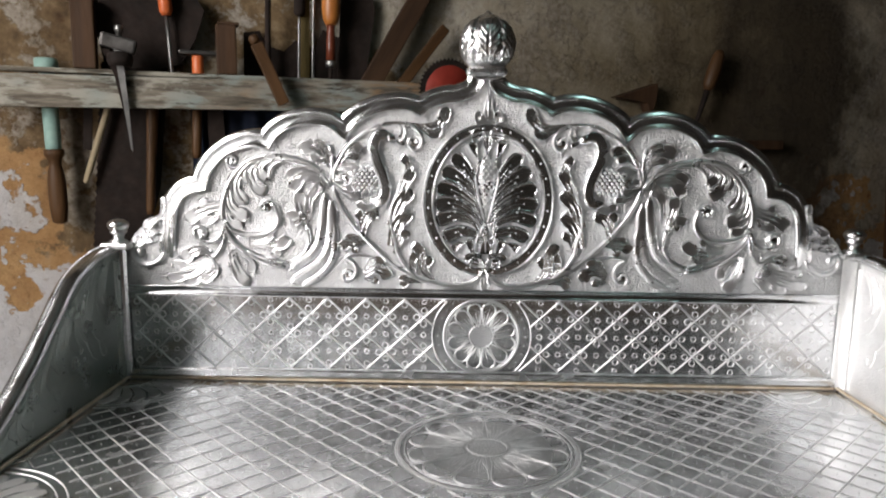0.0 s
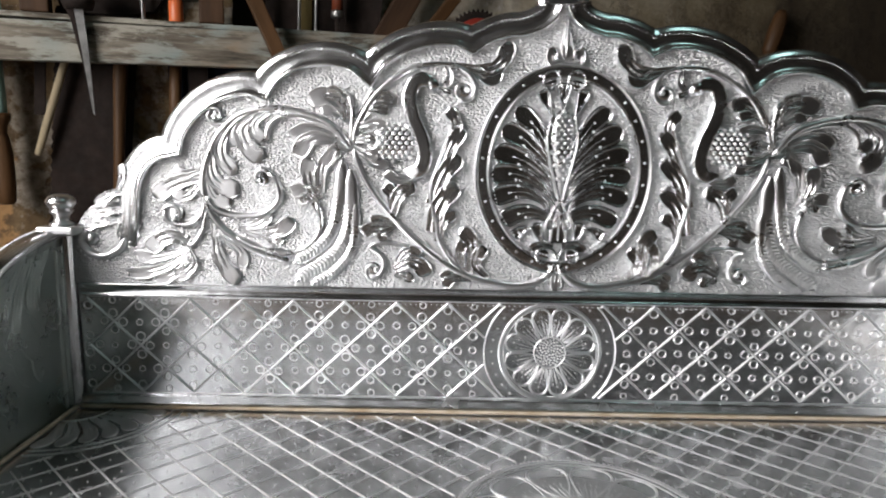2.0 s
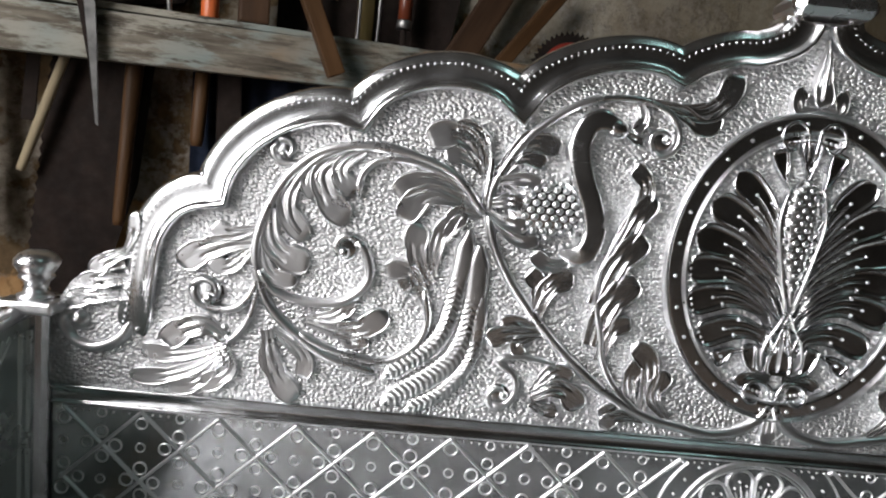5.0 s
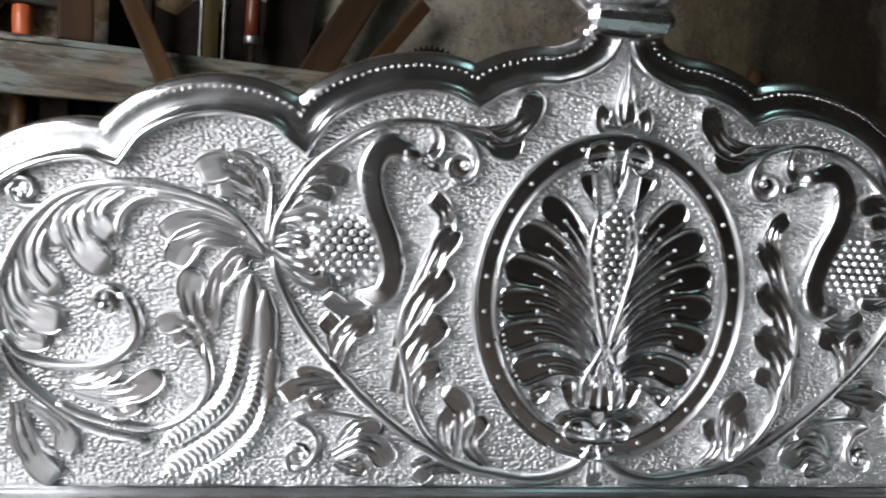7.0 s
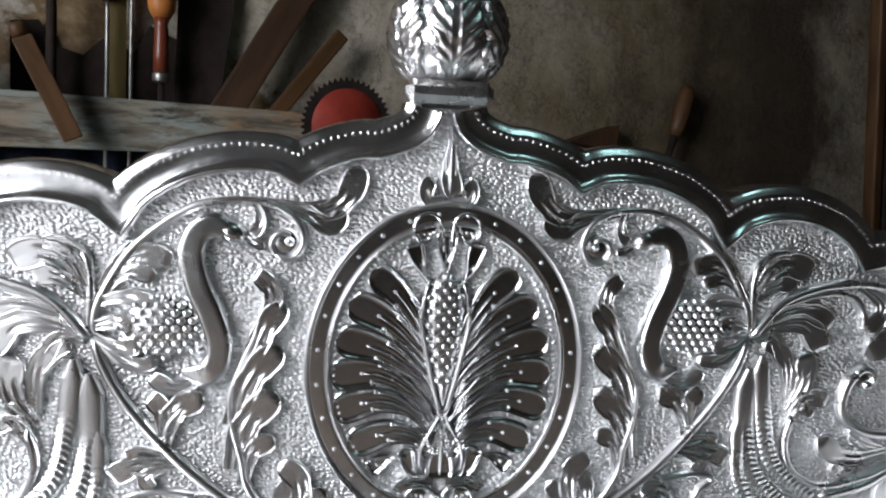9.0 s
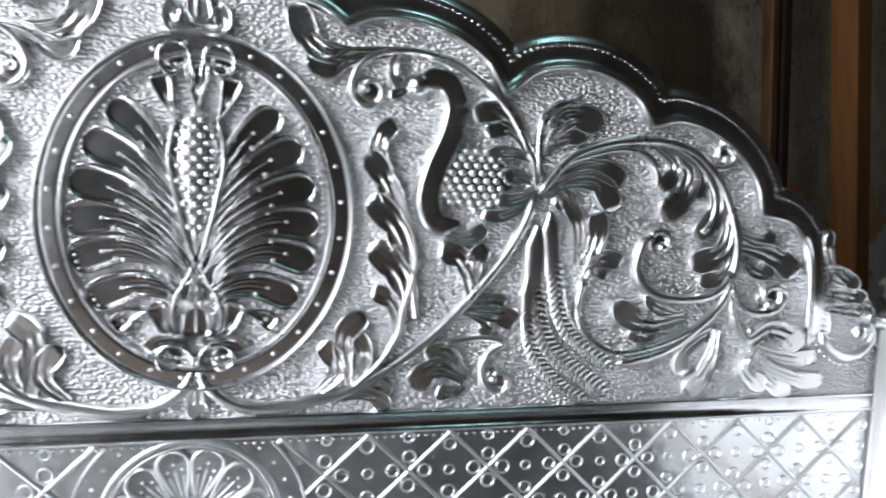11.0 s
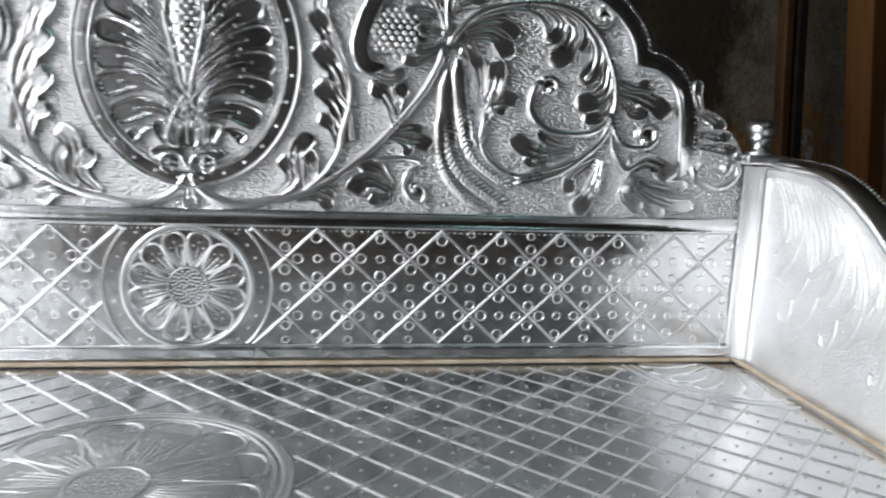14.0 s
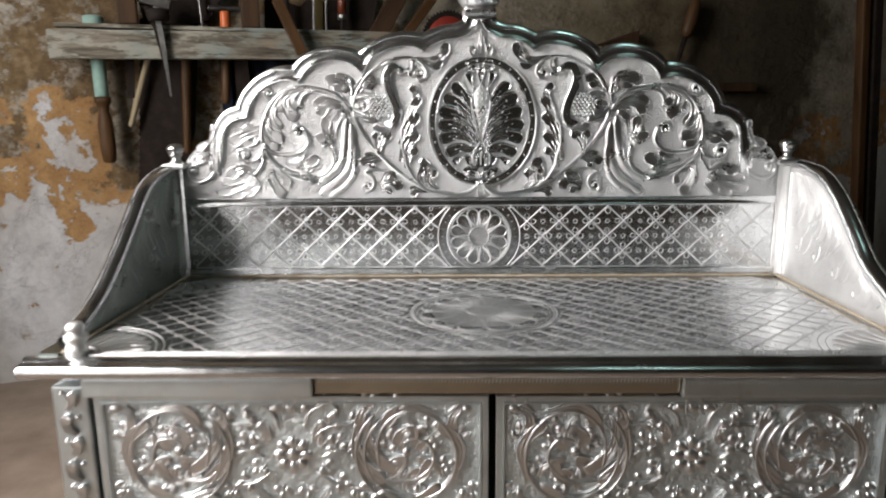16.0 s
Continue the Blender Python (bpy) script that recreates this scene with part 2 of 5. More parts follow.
def plume_geo(pts, w, h):
    """A rounded plume with slanting barbs on both sides of its quill."""
    c, length = spline(pts, 8)
    n = int(length / 0.8)
    c, _ = spline(pts, n)
    t = np.linspace(0, 1, n)
    half = w * np.clip(np.minimum(t * 7 + 0.35, (1 - t) * 12 + 0.2), 0, 1)
    barbs = np.clip((t - 0.22) / 0.2, 0, 1)

    def high(a, s):
        cut = 0.5 + 0.5 * math.cos(2 * math.pi * (a * length / 4.2 - abs(s) * 1.3))
        return h * (1 - abs(s) ** 3.5) ** 0.7 * (1 - 0.30 * np.interp(a, t, barbs) * cut * min(1, abs(s) * 4))

    return strip(c, half, high, 13)


def dome_geo(cx, cy, rx, ry, h, n=18, rings=6, tilt=0.0):
    vs, fs = [], []
    for j in range(rings):
        f = 1 - j / rings
        z = h * (1 - f**2.2) ** 0.55 if j else -0.8
        for k in range(n):
            a = 2 * math.pi * k / n
            x, y = rx * f * math.cos(a), ry * f * math.sin(a)
            vs.append(((cx + x * math.cos(tilt) - y * math.sin(tilt)) * MM, (cy + x * math.sin(tilt) + y * math.cos(tilt)) * MM, z * MM))
    vs.append((cx * MM, cy * MM, h * MM))
    for j in range(rings - 1):
        for k in range(n):
            a, b = j * n + k, j * n + (k + 1) % n
            fs.append((a, b, b + n, a + n))
    top = len(vs) - 1
    for k in range(n):
        fs.append(((rings - 1) * n + k, (rings - 1) * n + (k + 1) % n, top))
    return vs, fs


def joined(*geos):
    vs, fs = [], []
    for v, f in geos:
        fs += [tuple(i + len(vs) for i in q) for q in f]
        vs += v
    return vs, fs


def ring_geo(r, w, h, n=14, cx=0.0, cy=0.0, ry=None, cross=5, a0=0.0, a1=2 * math.pi, flat=2):
    """A raised round line, or an arc of it."""
    ry = ry or r
    full = abs(a1 - a0 - 2 * math.pi) < 1e-6
    m = n if full else n + 1
    vs, fs = [], []
    for k in range(m):
        a = a0 + (a1 - a0) * k / n
        for s in np.linspace(-1, 1, cross):
            e = s * w / 2
            z = -0.5 if abs(s) > 0.99 else h * (1 - abs(s) ** flat) ** 0.5
            vs.append(((cx + (r + e) * math.cos(a)) * MM, (cy + (ry + e) * math.sin(a)) * MM, z * MM))
    for k in range(n):
        for j in range(cross - 1):
            a, b = k * cross + j, ((k + 1) % m) * cross + j
            fs.append((a, a + 1, b + 1, b))
    return vs, fs


MIRROR = Matrix.Diagonal((-1, 1, 1, 1))
UPRIGHT = pose(0, 0, 0, 90, 0, 0)  # plan (x, y, height) to a face that looks to -y


class Relief:
    """Raised ornament on one sheet: pieces in plan millimetres, each an object of its own under the sheet."""

    def __init__(self, sheet, mat, mirror=True, axis=0.0):
        self.sheet, self.mat, self.mirror = sheet, mat, mirror
        self.shift = Matrix.Translation((axis * MM, 0, 0))

    def put(self, name, geo, mirror=None, mat=None):
        ob = solid(name, *geo, mat or self.mat, self.sheet)
        ob.matrix_basis = self.shift
        if self.mirror if mirror is None else mirror:
            again(ob, self.shift @ MIRROR)
        return ob

    def stem(self, pts, w0=4.0, w1=3.0, h=4.5, **k):
        return self.put("stem", stem_geo(pts, w0, w1, h), **k)

    def leaf(self, pts, w, h=None, root=0.48, hook=0.5, **k):
        return self.put("leaf", leaf_geo(pts, w * 1.18, h or 3.0 + 0.16 * w, root=root, hook=hook), **k)

    def ball(self, x, y, r, h=None, name="boss", **k):
        return self.put(name, dome_geo(x, y, r, r, h or r * 0.55, 16, 6), **k)

# ---------- the silver cabinet ----------
FLOOR_Z = -0.34
BACK_T = 0.024
cabinet = tagged(new("silver_cabinet"), "low cabinet clad in embossed silver sheet with a scalloped crest", "cabinet")
cabinet.location = (0, -0.2, FLOOR_Z)
BASE = Matrix.Translation((0, 0.2, -FLOOR_Z))  # world to the cabinet's own frame


def on_cabinet(ob, m=Matrix.Identity(4)):
    ob.parent = cabinet
    ob.matrix_basis = BASE @ m
    return ob


def arc(p, q, sag, n=14):
    """Points from p to q, bulging to the left of the way by sag."""
    p, q = np.array(p, float), np.array(q, float)
    d = q - p
    nrm = np.array([-d[1], d[0]]) / np.hypot(*d)
    t = np.linspace(0, 1, n)
    return [tuple(p + d * a + nrm * sag * (1 - (2 * a - 1) ** 2) ** 0.75) for a in t]


# outer line of the crest, left half, from the foot of the border up to the neck (mm)
crest_half = [tuple(p) for p in spline([(-444, 177), (-441, 187), (-439, 199), (-437, 217), (-435, 235), (-432, 248), (-426, 260), (-417, 270.5), (-404, 278), (-390, 281)], 34)[0]][:-1] + arc((-390, 281), (-297, 341), 21, 18)[:-1]
crest_half += arc((-297, 341), (-191, 359), 22, 18)[:-1] + arc((-191, 359), (-89, 388), 17, 18)[:-1] + arc((-89, 388), (-42, 403.5), 4, 8)[:-1]
crest_half += [tuple(p) for p in spline([(-42, 403.5), (-31, 407), (-23, 411), (-18, 416), (-16, 422)], 10)[0]]
crest_line = crest_half + [(-x, y) for x, y in crest_half[::-1]]
wing_half = [(-500, 0), (-500, 187), (-491, 190), (-488, 197), (-480, 209.5), (-468, 218), (-456, 225), (-445, 233), (-438.5, 242), (-435.5, 252), (-434.5, 262), (-431, 256)]
outline = wing_half + [p for p in crest_half if p[1] > 257]
outline = outline + [(-x, y) for x, y in outline[::-1]]


def slab(outline_mm, t, bevel=0.0015):
    bm = bmesh.new()
    f = bm.faces.new([bm.verts.new((x * MM, y * MM, 0)) for x, y in outline_mm])
    r = bmesh.ops.extrude_face_region(bm, geom=[f])
    for v in r["geom"]:
        if isinstance(v, bmesh.types.BMVert):
            v.co.z -= t
    return bm


crest = part("crest_board", slab(outline, BACK_T), FIELD, cabinet, "scalloped silver backboard with stippled ground and raised scrollwork")
on_cabinet(crest, UPRIGHT)


def moulding(line, profile, closed=False, ease=0):
    """Sweeps a profile of (distance inward, height) in mm along a plan line, with mitred corners."""
    c = np.array(line, float)
    d = np.diff(np.vstack([c, c[:1]]) if closed else c, axis=0)
    d /= np.hypot(*d.T)[:, None]
    nl = np.stack([d[:, 1], -d[:, 0]], 1)
    before, after = (np.roll(nl, 1, 0), nl) if closed else (np.vstack([nl[:1], nl]), np.vstack([nl, nl[-1:]]))
    nrm = before + after
    nrm = nrm / np.hypot(*nrm.T)[:, None]
    scale = 1 / np.maximum((nrm * before).sum(1), 0.45)
    m, n = len(profile), len(c)
    vs, fs = [], []
    for i in range(n):
        for off, z in profile:
            q = c[i] + nrm[i] * off * scale[i]
            if i < ease and z > -1:
                z = -0.4 + (z + 0.4) * math.sin(math.pi / 2 * i / ease)
            vs.append((q[0] * MM, q[1] * MM, z * MM))
    for i in range(n if closed else n - 1):
        for k in range(m - 1):
            a, b = i * m + k, (i + 1) % n * m + k
            fs.append((a, a + 1, b + 1, b))
    return vs, fs


BORDER = [(-10.2, -24), (-10.5, -8), (-10.2, -3.0), (-9.4, -0.4), (-8.4, 0.5), (-6.4, 1.5), (-4.6, 2.4), (-3.8, 2.8), (-3.0, 2.9), (0.2, 2.6), (3.5, 2.5), (7.0, 2.9), (9.4, 4.0), (11.0, 5.8), (12.2, 7.0), (13.4, 7.0), (14.6, 4.0), (15.2, -0.6)]
border = solid("crest_border", *moulding(crest_half, BORDER, ease=12), POLISHED, crest, "bright coved border with a beaded edge")
again(border, MIRROR)


def bead_row(name, line, inset, pitch, r, h, parent, mat=SILVER, base=0.0):
    """A row of small raised beads along a line, as one part."""
    c = np.array(line, float)
    s = np.r_[0, np.cumsum(np.hypot(*np.diff(c, axis=0).T))]
    u = np.arange(pitch / 2, s[-1], pitch)
    p = np.stack([np.interp(u, s, c[:, 0]), np.interp(u, s, c[:, 1])], 1)
    p -= sides(p) * inset
    geos = []
    for x, y in p:
        v, f = dome_geo(x, y, r, r, h, 6, 3)
        geos.append(([(a, b, z + base * MM) for a, b, z in v], f))
    ob = solid(name, *joined(*geos), mat, parent)
    ob["kind"] = "stuff"
    return ob


cl = np.array(crest_line, float)
cs = np.r_[0, np.cumsum(np.hypot(*np.diff(cl, axis=0).T))]
cu = np.arange(2.2, cs[-1], 4.4)
cp = np.stack([np.interp(cu, cs, cl[:, 0]), np.interp(cu, cs, cl[:, 1])], 1)
cd = sides(cp)
cp += cd * 1.8
bead_one = None
for (x, y), (dx, dy) in zip(cp, cd):
    if abs(x) < 14:
        continue
    at = Matrix.Translation((x * MM, y * MM, 2.3 * MM)) @ Matrix.Rotation(math.atan2(dy, dx) - math.pi / 2 - 0.45, 4, "Z")
    if bead_one is None:
        bead_one = solid("bead", *dome_geo(0, 0, 0.95, 2.0, 0.8, 8, 3), POLISHED, crest)
        bead_one.matrix_basis = at
    else:
        again(bead_one, at)
hook = [(-440, 184), (-444, 175), (-452, 169), (-463, 165), (-474, 167), (-482, 174), (-485, 182), (-481, 189), (-475, 186)]
hc, _ = spline(hook, 30)
W = Relief(crest, SILVER)
W.stem(hook, 4.2, 4, 4.5)
W.ball(-474, 183, 7, 6)
again(bead_row("beading", hc[:24], -6.2, 4.6, 1.6, 2.2, crest), MIRROR)
# leaves on the wings outside the border
W.leaf([(-448, 226), (-440, 240), (-435, 260)], 3.8, 5)
W.leaf([(-439, 232), (-450, 229), (-466, 218)], 6.2, 6)
W.leaf([(-440, 214), (-452, 213), (-474, 210)], 6.8, 6)
W.leaf([(-442, 203), (-458, 202), (-482, 199)], 6.8, 6)
W.leaf([(-444, 224), (-455, 222), (-462, 218)], 4.5, 5)

# scrollwork on the field, left half; the right half mirrors it
AXIS = 3.0
R = Relief(crest, SILVER, axis=AXIS)
# main stem from the foot of the medallion up to the fork
R.stem([(0, 167), (-9, 153), (-23, 144), (-43, 141), (-67, 145), (-88, 150), (-117, 165), (-145, 187), (-167, 209), (-189, 236), (-203, 261), (-208, 280)], 4.4, 3.4, 4.8)
R.stem([(-208, 280), (-207, 295), (-201, 309), (-188, 330), (-172, 345), (-153, 357), (-134, 362), (-113, 362), (-96, 355), (-88, 342), (-91, 331), (-99, 327), (-106, 332)], 3.4, 2.6, 4.4)
R.stem([(-210, 278), (-231, 302), (-254, 312), (-278, 316), (-300, 316), (-323, 309), (-342, 292), (-354, 270), (-360, 248), (-359, 228), (-350, 205), (-331, 187), (-307, 172), (-273, 164)], 3.6, 4.0, 5.2)
R.stem([(-314, 309), (-331, 302), (-347, 301), (-353, 309), (-346, 316)], 2.4, 3.0, 4.2)
R.stem([(-362, 241), (-359, 219), (-371, 201), (-392, 200), (-400, 208), (-398, 217)], 3.0, 4.2, 5.0)
R.stem([(-357, 219), (-363, 193), (-378, 173)], 3.0, 2.4, 4.0)
R.stem([(-359, 231), (-346, 214), (-323, 209), (-299, 212), (-284, 227), (-287, 246), (-296, 255)], 3.4, 4.4, 5.6)
R.stem([(-331, 188), (-307, 178), (-273, 172), (-251, 183), (-242, 202), (-246, 225)], 3.4, 3.0, 4.8)
R.stem([(-148, 180), (-175, 184), (-192, 180), (-181, 172), (-177, 161), (-184, 149), (-195, 149)], 2.4, 3.2, 4.0)
R.stem([(-212, 281), (-228, 298), (-248, 306), (-268, 310), (-285, 307), (-294, 296), (-294, 282)], 2.6, 3.0, 4.6)
R.stem([(-90, 150), (-109, 167), (-121, 187), (-124, 204), (-130, 227), (-130, 245), (-124, 263), (-116, 282), (-110, 305)], 3.4, 1.4, 4.6)
R.stem([(-248, 309), (-276, 318), (-301, 315), (-324, 304), (-339, 284), (-339, 266), (-329, 253)], 2.6, 3.0, 4.4)
R.stem([(-169, 212), (-166, 226), (-156, 238)], 2.6, 2.2, 4.0)
R.stem([(-211, 284), (-209, 308), (-210, 322), (-214, 332)], 3.2, 2.4, 4.6)


def curl(x, y, ex, ey, way, w, h):
    """The rolled end of a stem that arrives at (ex, ey) and winds in round (x, y) over a polished hollow."""
    r0, a0 = math.hypot(ex - x, ey - y), math.atan2(ey - y, ex - x)
    R.ball(x, y, r0 * 0.95, 2.4, "hollow", mat=POLISHED)
    turns = [(r0 * (1.04 - 0.115 * k), a0 + way * 0.72 * (k - 1)) for k in range(7)]
    R.stem([(x + r * math.cos(a), y + r * math.sin(a)) for r, a in turns], w * 1.15, w * 0.9, h)
    R.ball(*[c + 0.3 * r0 * f(turns[-1][1]) for c, f in ((x, math.cos), (y, math.sin))], w * 1.5, h + 0.9, "curl_tip")


curl(-99, 338, -107, 333, -1, 2.3, 4.4)
curl(-301, 248, -295, 256, 1, 3.2, 5.2)
curl(-391, 209, -400, 217, -1, 3.2, 5.0)
curl(-345, 309, -347, 317, -1, 2.3, 4.2)
curl(-188, 155, -195, 148, -1, 2.4, 4.2)
R.ball(-383, 180, 4.2)
R.ball(-376, 178, 4.2)
R.ball(-379, 185, 3.8)
# spray above the medallion
R.leaf([(-117, 362), (-89, 357), (-72, 347), (-61, 354)], 6, mat=BURNISHED)
R.leaf([(-96, 356), (-69, 359), (-50, 383)], 8, mat=BURNISHED)
R.leaf([(-113, 361), (-86, 358), (-69, 358)], 4.5, mat=BURNISHED)
# chain of leaves beside the medallion
R.leaf([(-128, 196), (-122, 222), (-104, 246)], 9.5, 5.0, root=0.75, hook=0.25, mat=BURNISHED)
R.leaf([(-129, 224), (-119, 252), (-102, 275)], 9.0, 5.3, root=0.75, hook=0.25, mat=BURNISHED)
R.leaf([(-122, 256), (-112, 280), (-100, 302)], 7.6, 5.4, root=0.75, hook=0.25, mat=BURNISHED)
R.leaf([(-111, 288), (-105, 304), (-113, 322)], 6.0, 5.4, root=0.7, hook=0.6, mat=BURNISHED)
R.leaf([(-123, 186), (-118, 206), (-105, 218)], 6.2, 4.6, root=0.6, mat=BURNISHED)
# three blades at the foot of the chain
R.leaf([(-70, 149), (-83, 164), (-76, 184)], 6.5, mat=BURNISHED)
R.leaf([(-90, 153), (-87, 184), (-97, 203)], 7.5, mat=BURNISHED)
R.leaf([(-93, 152), (-100, 169), (-98, 190)], 5.5, mat=BURNISHED)
R.leaf([(-87, 147), (-103, 149), (-118, 141)], 5.5, mat=BURNISHED)
R.leaf([(-90, 150), (-106, 154), (-120, 150)], 4.5, mat=BURNISHED)
# small spray with a volute above the moulding
R.leaf([(-166, 160), (-154, 175), (-138, 174)], 6.5, mat=BURNISHED)
R.leaf([(-167, 156), (-148, 165), (-129, 153)], 8.5, mat=BURNISHED)
R.leaf([(-166, 152), (-159, 149), (-147, 148)], 5.5, mat=BURNISHED)
# leaves on both sides of the main stem
R.leaf([(-163, 203), (-179, 208), (-193, 209)], 4.5, mat=BURNISHED)
R.leaf([(-163, 202), (-183, 200), (-202, 196)], 7, mat=BURNISHED)
R.leaf([(-167, 200), (-180, 193), (-176, 184)], 4.5, mat=BURNISHED)
R.leaf([(-169, 212), (-163, 233), (-147, 245)], 8, mat=BURNISHED)
R.leaf([(-169, 213), (-169, 232), (-175, 246)], 6.5, mat=BURNISHED)
# spray over the scaled form
R.leaf([(-204, 307), (-189, 326), (-163, 331)], 7, mat=BURNISHED)
R.leaf([(-204, 303), (-192, 318), (-172, 319)], 5.5, mat=BURNISHED)
R.leaf([(-202, 309), (-189, 329), (-177, 337)], 5, mat=BURNISHED)
# spray above the fork
R.leaf([(-210, 305), (-215, 327), (-235, 338)], 6.5)
R.leaf([(-212, 307), (-227, 328), (-254, 329)], 9)
R.leaf([(-211, 304), (-224, 314), (-241, 319)], 5.5)
# spray under the arch beside the fork
R.leaf([(-217, 286), (-243, 297), (-274, 293)], 7.5)
R.leaf([(-217, 284), (-248, 289), (-269, 272)], 8.5)
R.leaf([(-217, 284), (-243, 291), (-262, 285)], 5)
R.leaf([(-214, 278), (-227, 279), (-235, 269)], 5)
# leaves hanging inside the arch
R.leaf([(-328, 305), (-342, 277), (-331, 248)], 7.5)
R.leaf([(-353, 270), (-349, 246), (-325, 230)], 9)
R.leaf([(-358, 253), (-352, 229), (-332, 218)], 6)
R.leaf([(-303, 311), (-320, 294), (-304, 262)], 9)
R.leaf([(-293, 314), (-308, 301), (-299, 282)], 6)
R.leaf([(-316, 309), (-328, 295), (-325, 278)], 6)
# leaves outside the arch
R.leaf([(-362, 247), (-383, 243), (-413, 230)], 9)
R.leaf([(-360, 256), (-377, 251), (-391, 254)], 5.5)
R.leaf([(-363, 242), (-377, 229), (-392, 230)], 6)
# spray at the low end
R.leaf([(-378, 179), (-395, 187), (-422, 175)], 9)
R.leaf([(-378, 175), (-402, 167), (-435, 162)], 6)
R.leaf([(-377, 171), (-402, 155), (-442, 142)], 6)
R.leaf([(-376, 168), (-395, 147), (-414, 138)], 6)
R.leaf([(-379, 173), (-374, 158), (-392, 142)], 7)
# leaf below the inner scroll
R.leaf([(-350, 187), (-345, 165), (-331, 137)], 8)
R.leaf([(-346, 187), (-325, 173), (-320, 155)], 6)
R.leaf([(-351, 181), (-350, 167), (-344, 156)], 5)
# leaves in the inner scroll
R.leaf([(-323, 196), (-295, 192), (-266, 202)], 8)
R.leaf([(-319, 198), (-304, 202), (-292, 212)], 6)
R.leaf([(-304, 190), (-293, 184), (-280, 185)], 5)
R.leaf([(-243, 215), (-255, 235), (-274, 238)], 6.5)
R.leaf([(-244, 219), (-251, 229), (-265, 227)], 5)
R.leaf([(-242, 228), (-252, 244), (-256, 269)], 8)
R.leaf([(-241, 234), (-240, 257), (-233, 276)], 6)
R.leaf([(-238, 253), (-230, 270), (-222, 277)], 4.5)
# long herringbone plumes
R.put("plume", plume_geo([(-219, 267), (-224, 227), (-235, 189), (-270, 161)], 7.5, 5.2))
R.put("plume", plume_geo([(-211, 258), (-212, 213), (-225, 175), (-269, 142)], 8.5, 4.6))
R.put("plume", plume_geo([(-206, 223), (-210, 180), (-228, 154), (-253, 139)], 6, 4.4))

# curving scroll motif with a scaled body, one plain form
R.put("scroll_motif", joined(dome_geo(-168, 286, 28, 20, 6.5, 30, 9, 0.12),
      strip(*(lambda c: (c, 8.6 * np.clip(np.minimum(np.linspace(0.3, 8, 48), np.linspace(6, 0.75, 48)), 0, 1)))(spline([(-158, 258), (-143, 258), (-137, 272), (-141, 291), (-149, 310), (-153, 328), (-149, 342), (-141, 347), (-133, 345)], 48)[0]),
            lambda a, s: 7.6 * (1 - abs(s) ** 7) ** 0.6 * min(1, 0.5 + a * 4), 15),
      dome_geo(-130, 343, 10, 8, 8.2, 16, 6, -0.5), leaf_geo([(-126, 342), (-119, 338), (-111, 334)], 3.4, 4)), mat=BURNISHED)
R.leaf([(-117, 362), (-113, 352), (-117, 340)], 4.0, 5)
scale_one = None
for i in range(9):
    for j in range(9):
        x, y = -187 + 6.4 * i + 3.2 * (j % 2), 267 + 4.6 * j
        rr = ((x + 168) / 28) ** 2 + ((y - 286) / 20) ** 2
        if rr > 0.92 or x < -185:
            continue
        lift = Matrix.Translation(((x) * MM, y * MM, 6.5 * MM * max(0.0, 1 - (rr * 0.8) ** 1.1) ** 0.55 - 0.0005)) @ Matrix.Rotation(0.35, 4, "Z")
        if scale_one is None:
            scale_one = R.put("scale", dome_geo(0, 0, 3.2, 2.7, 2.6, 8, 3), mirror=False)
            scale_one.matrix_basis = R.shift @ lift
        else:
            again(scale_one, R.shift @ lift)
        again(scale_one, R.shift @ MIRROR @ lift)
R.leaf([(-206, 300), (-192, 304), (-172, 303)], 5.0, 6.6)
R.leaf([(-209, 286), (-198, 289), (-184, 290)], 5.5, 7.2)
R.leaf([(-208, 281), (-197, 275), (-181, 272)], 5.2, 6.8)
R.leaf([(-205, 276), (-190, 265), (-172, 261)], 4.5, 5.6)
R.leaf([(-144, 256), (-160, 249), (-178, 254)], 5.5, 5.0)

# oval medallion
OX, OY = AXIS + 2.2, 259.5
ring = solid("medallion_ring", *ring_geo(81.5, 12, 3.2, 90, OX, OY, 98, 13, flat=10), POLISHED, crest, "dark polished oval ring with dots")
solid("medallion_rim", *joined(ring_geo(88, 3.2, 5.4, 90, OX, OY, 104.5), ring_geo(75, 2.6, 4.6, 90, OX, OY, 91.5)), SILVER, crest)
dot_one = None
for a in np.arange(0.1, 2 * math.pi, 2 * math.pi / 28):
    at = Matrix.Translation(((OX + 81.5 * math.cos(a)) * MM, (OY + 98 * math.sin(a)) * MM, 2.8 * MM))
    if dot_one is None:
        dot_one = solid("dot", *dome_geo(0, 0, 1.8, 1.8, 1.7, 8, 3), SILVER, crest)
        dot_one.matrix_basis = at
    else:
        again(dot_one, at)
rope = [dome_geo(OX + 70.8 * math.cos(a), OY + 87 * math.sin(a), 2.1, 1.5, 2.6, 6, 3, a + 0.8) for a in np.arange(0, 2 * math.pi, 2 * math.pi / 132)]
solid("rope_line", *joined(*rope), SILVER, crest)["kind"] = "stuff"


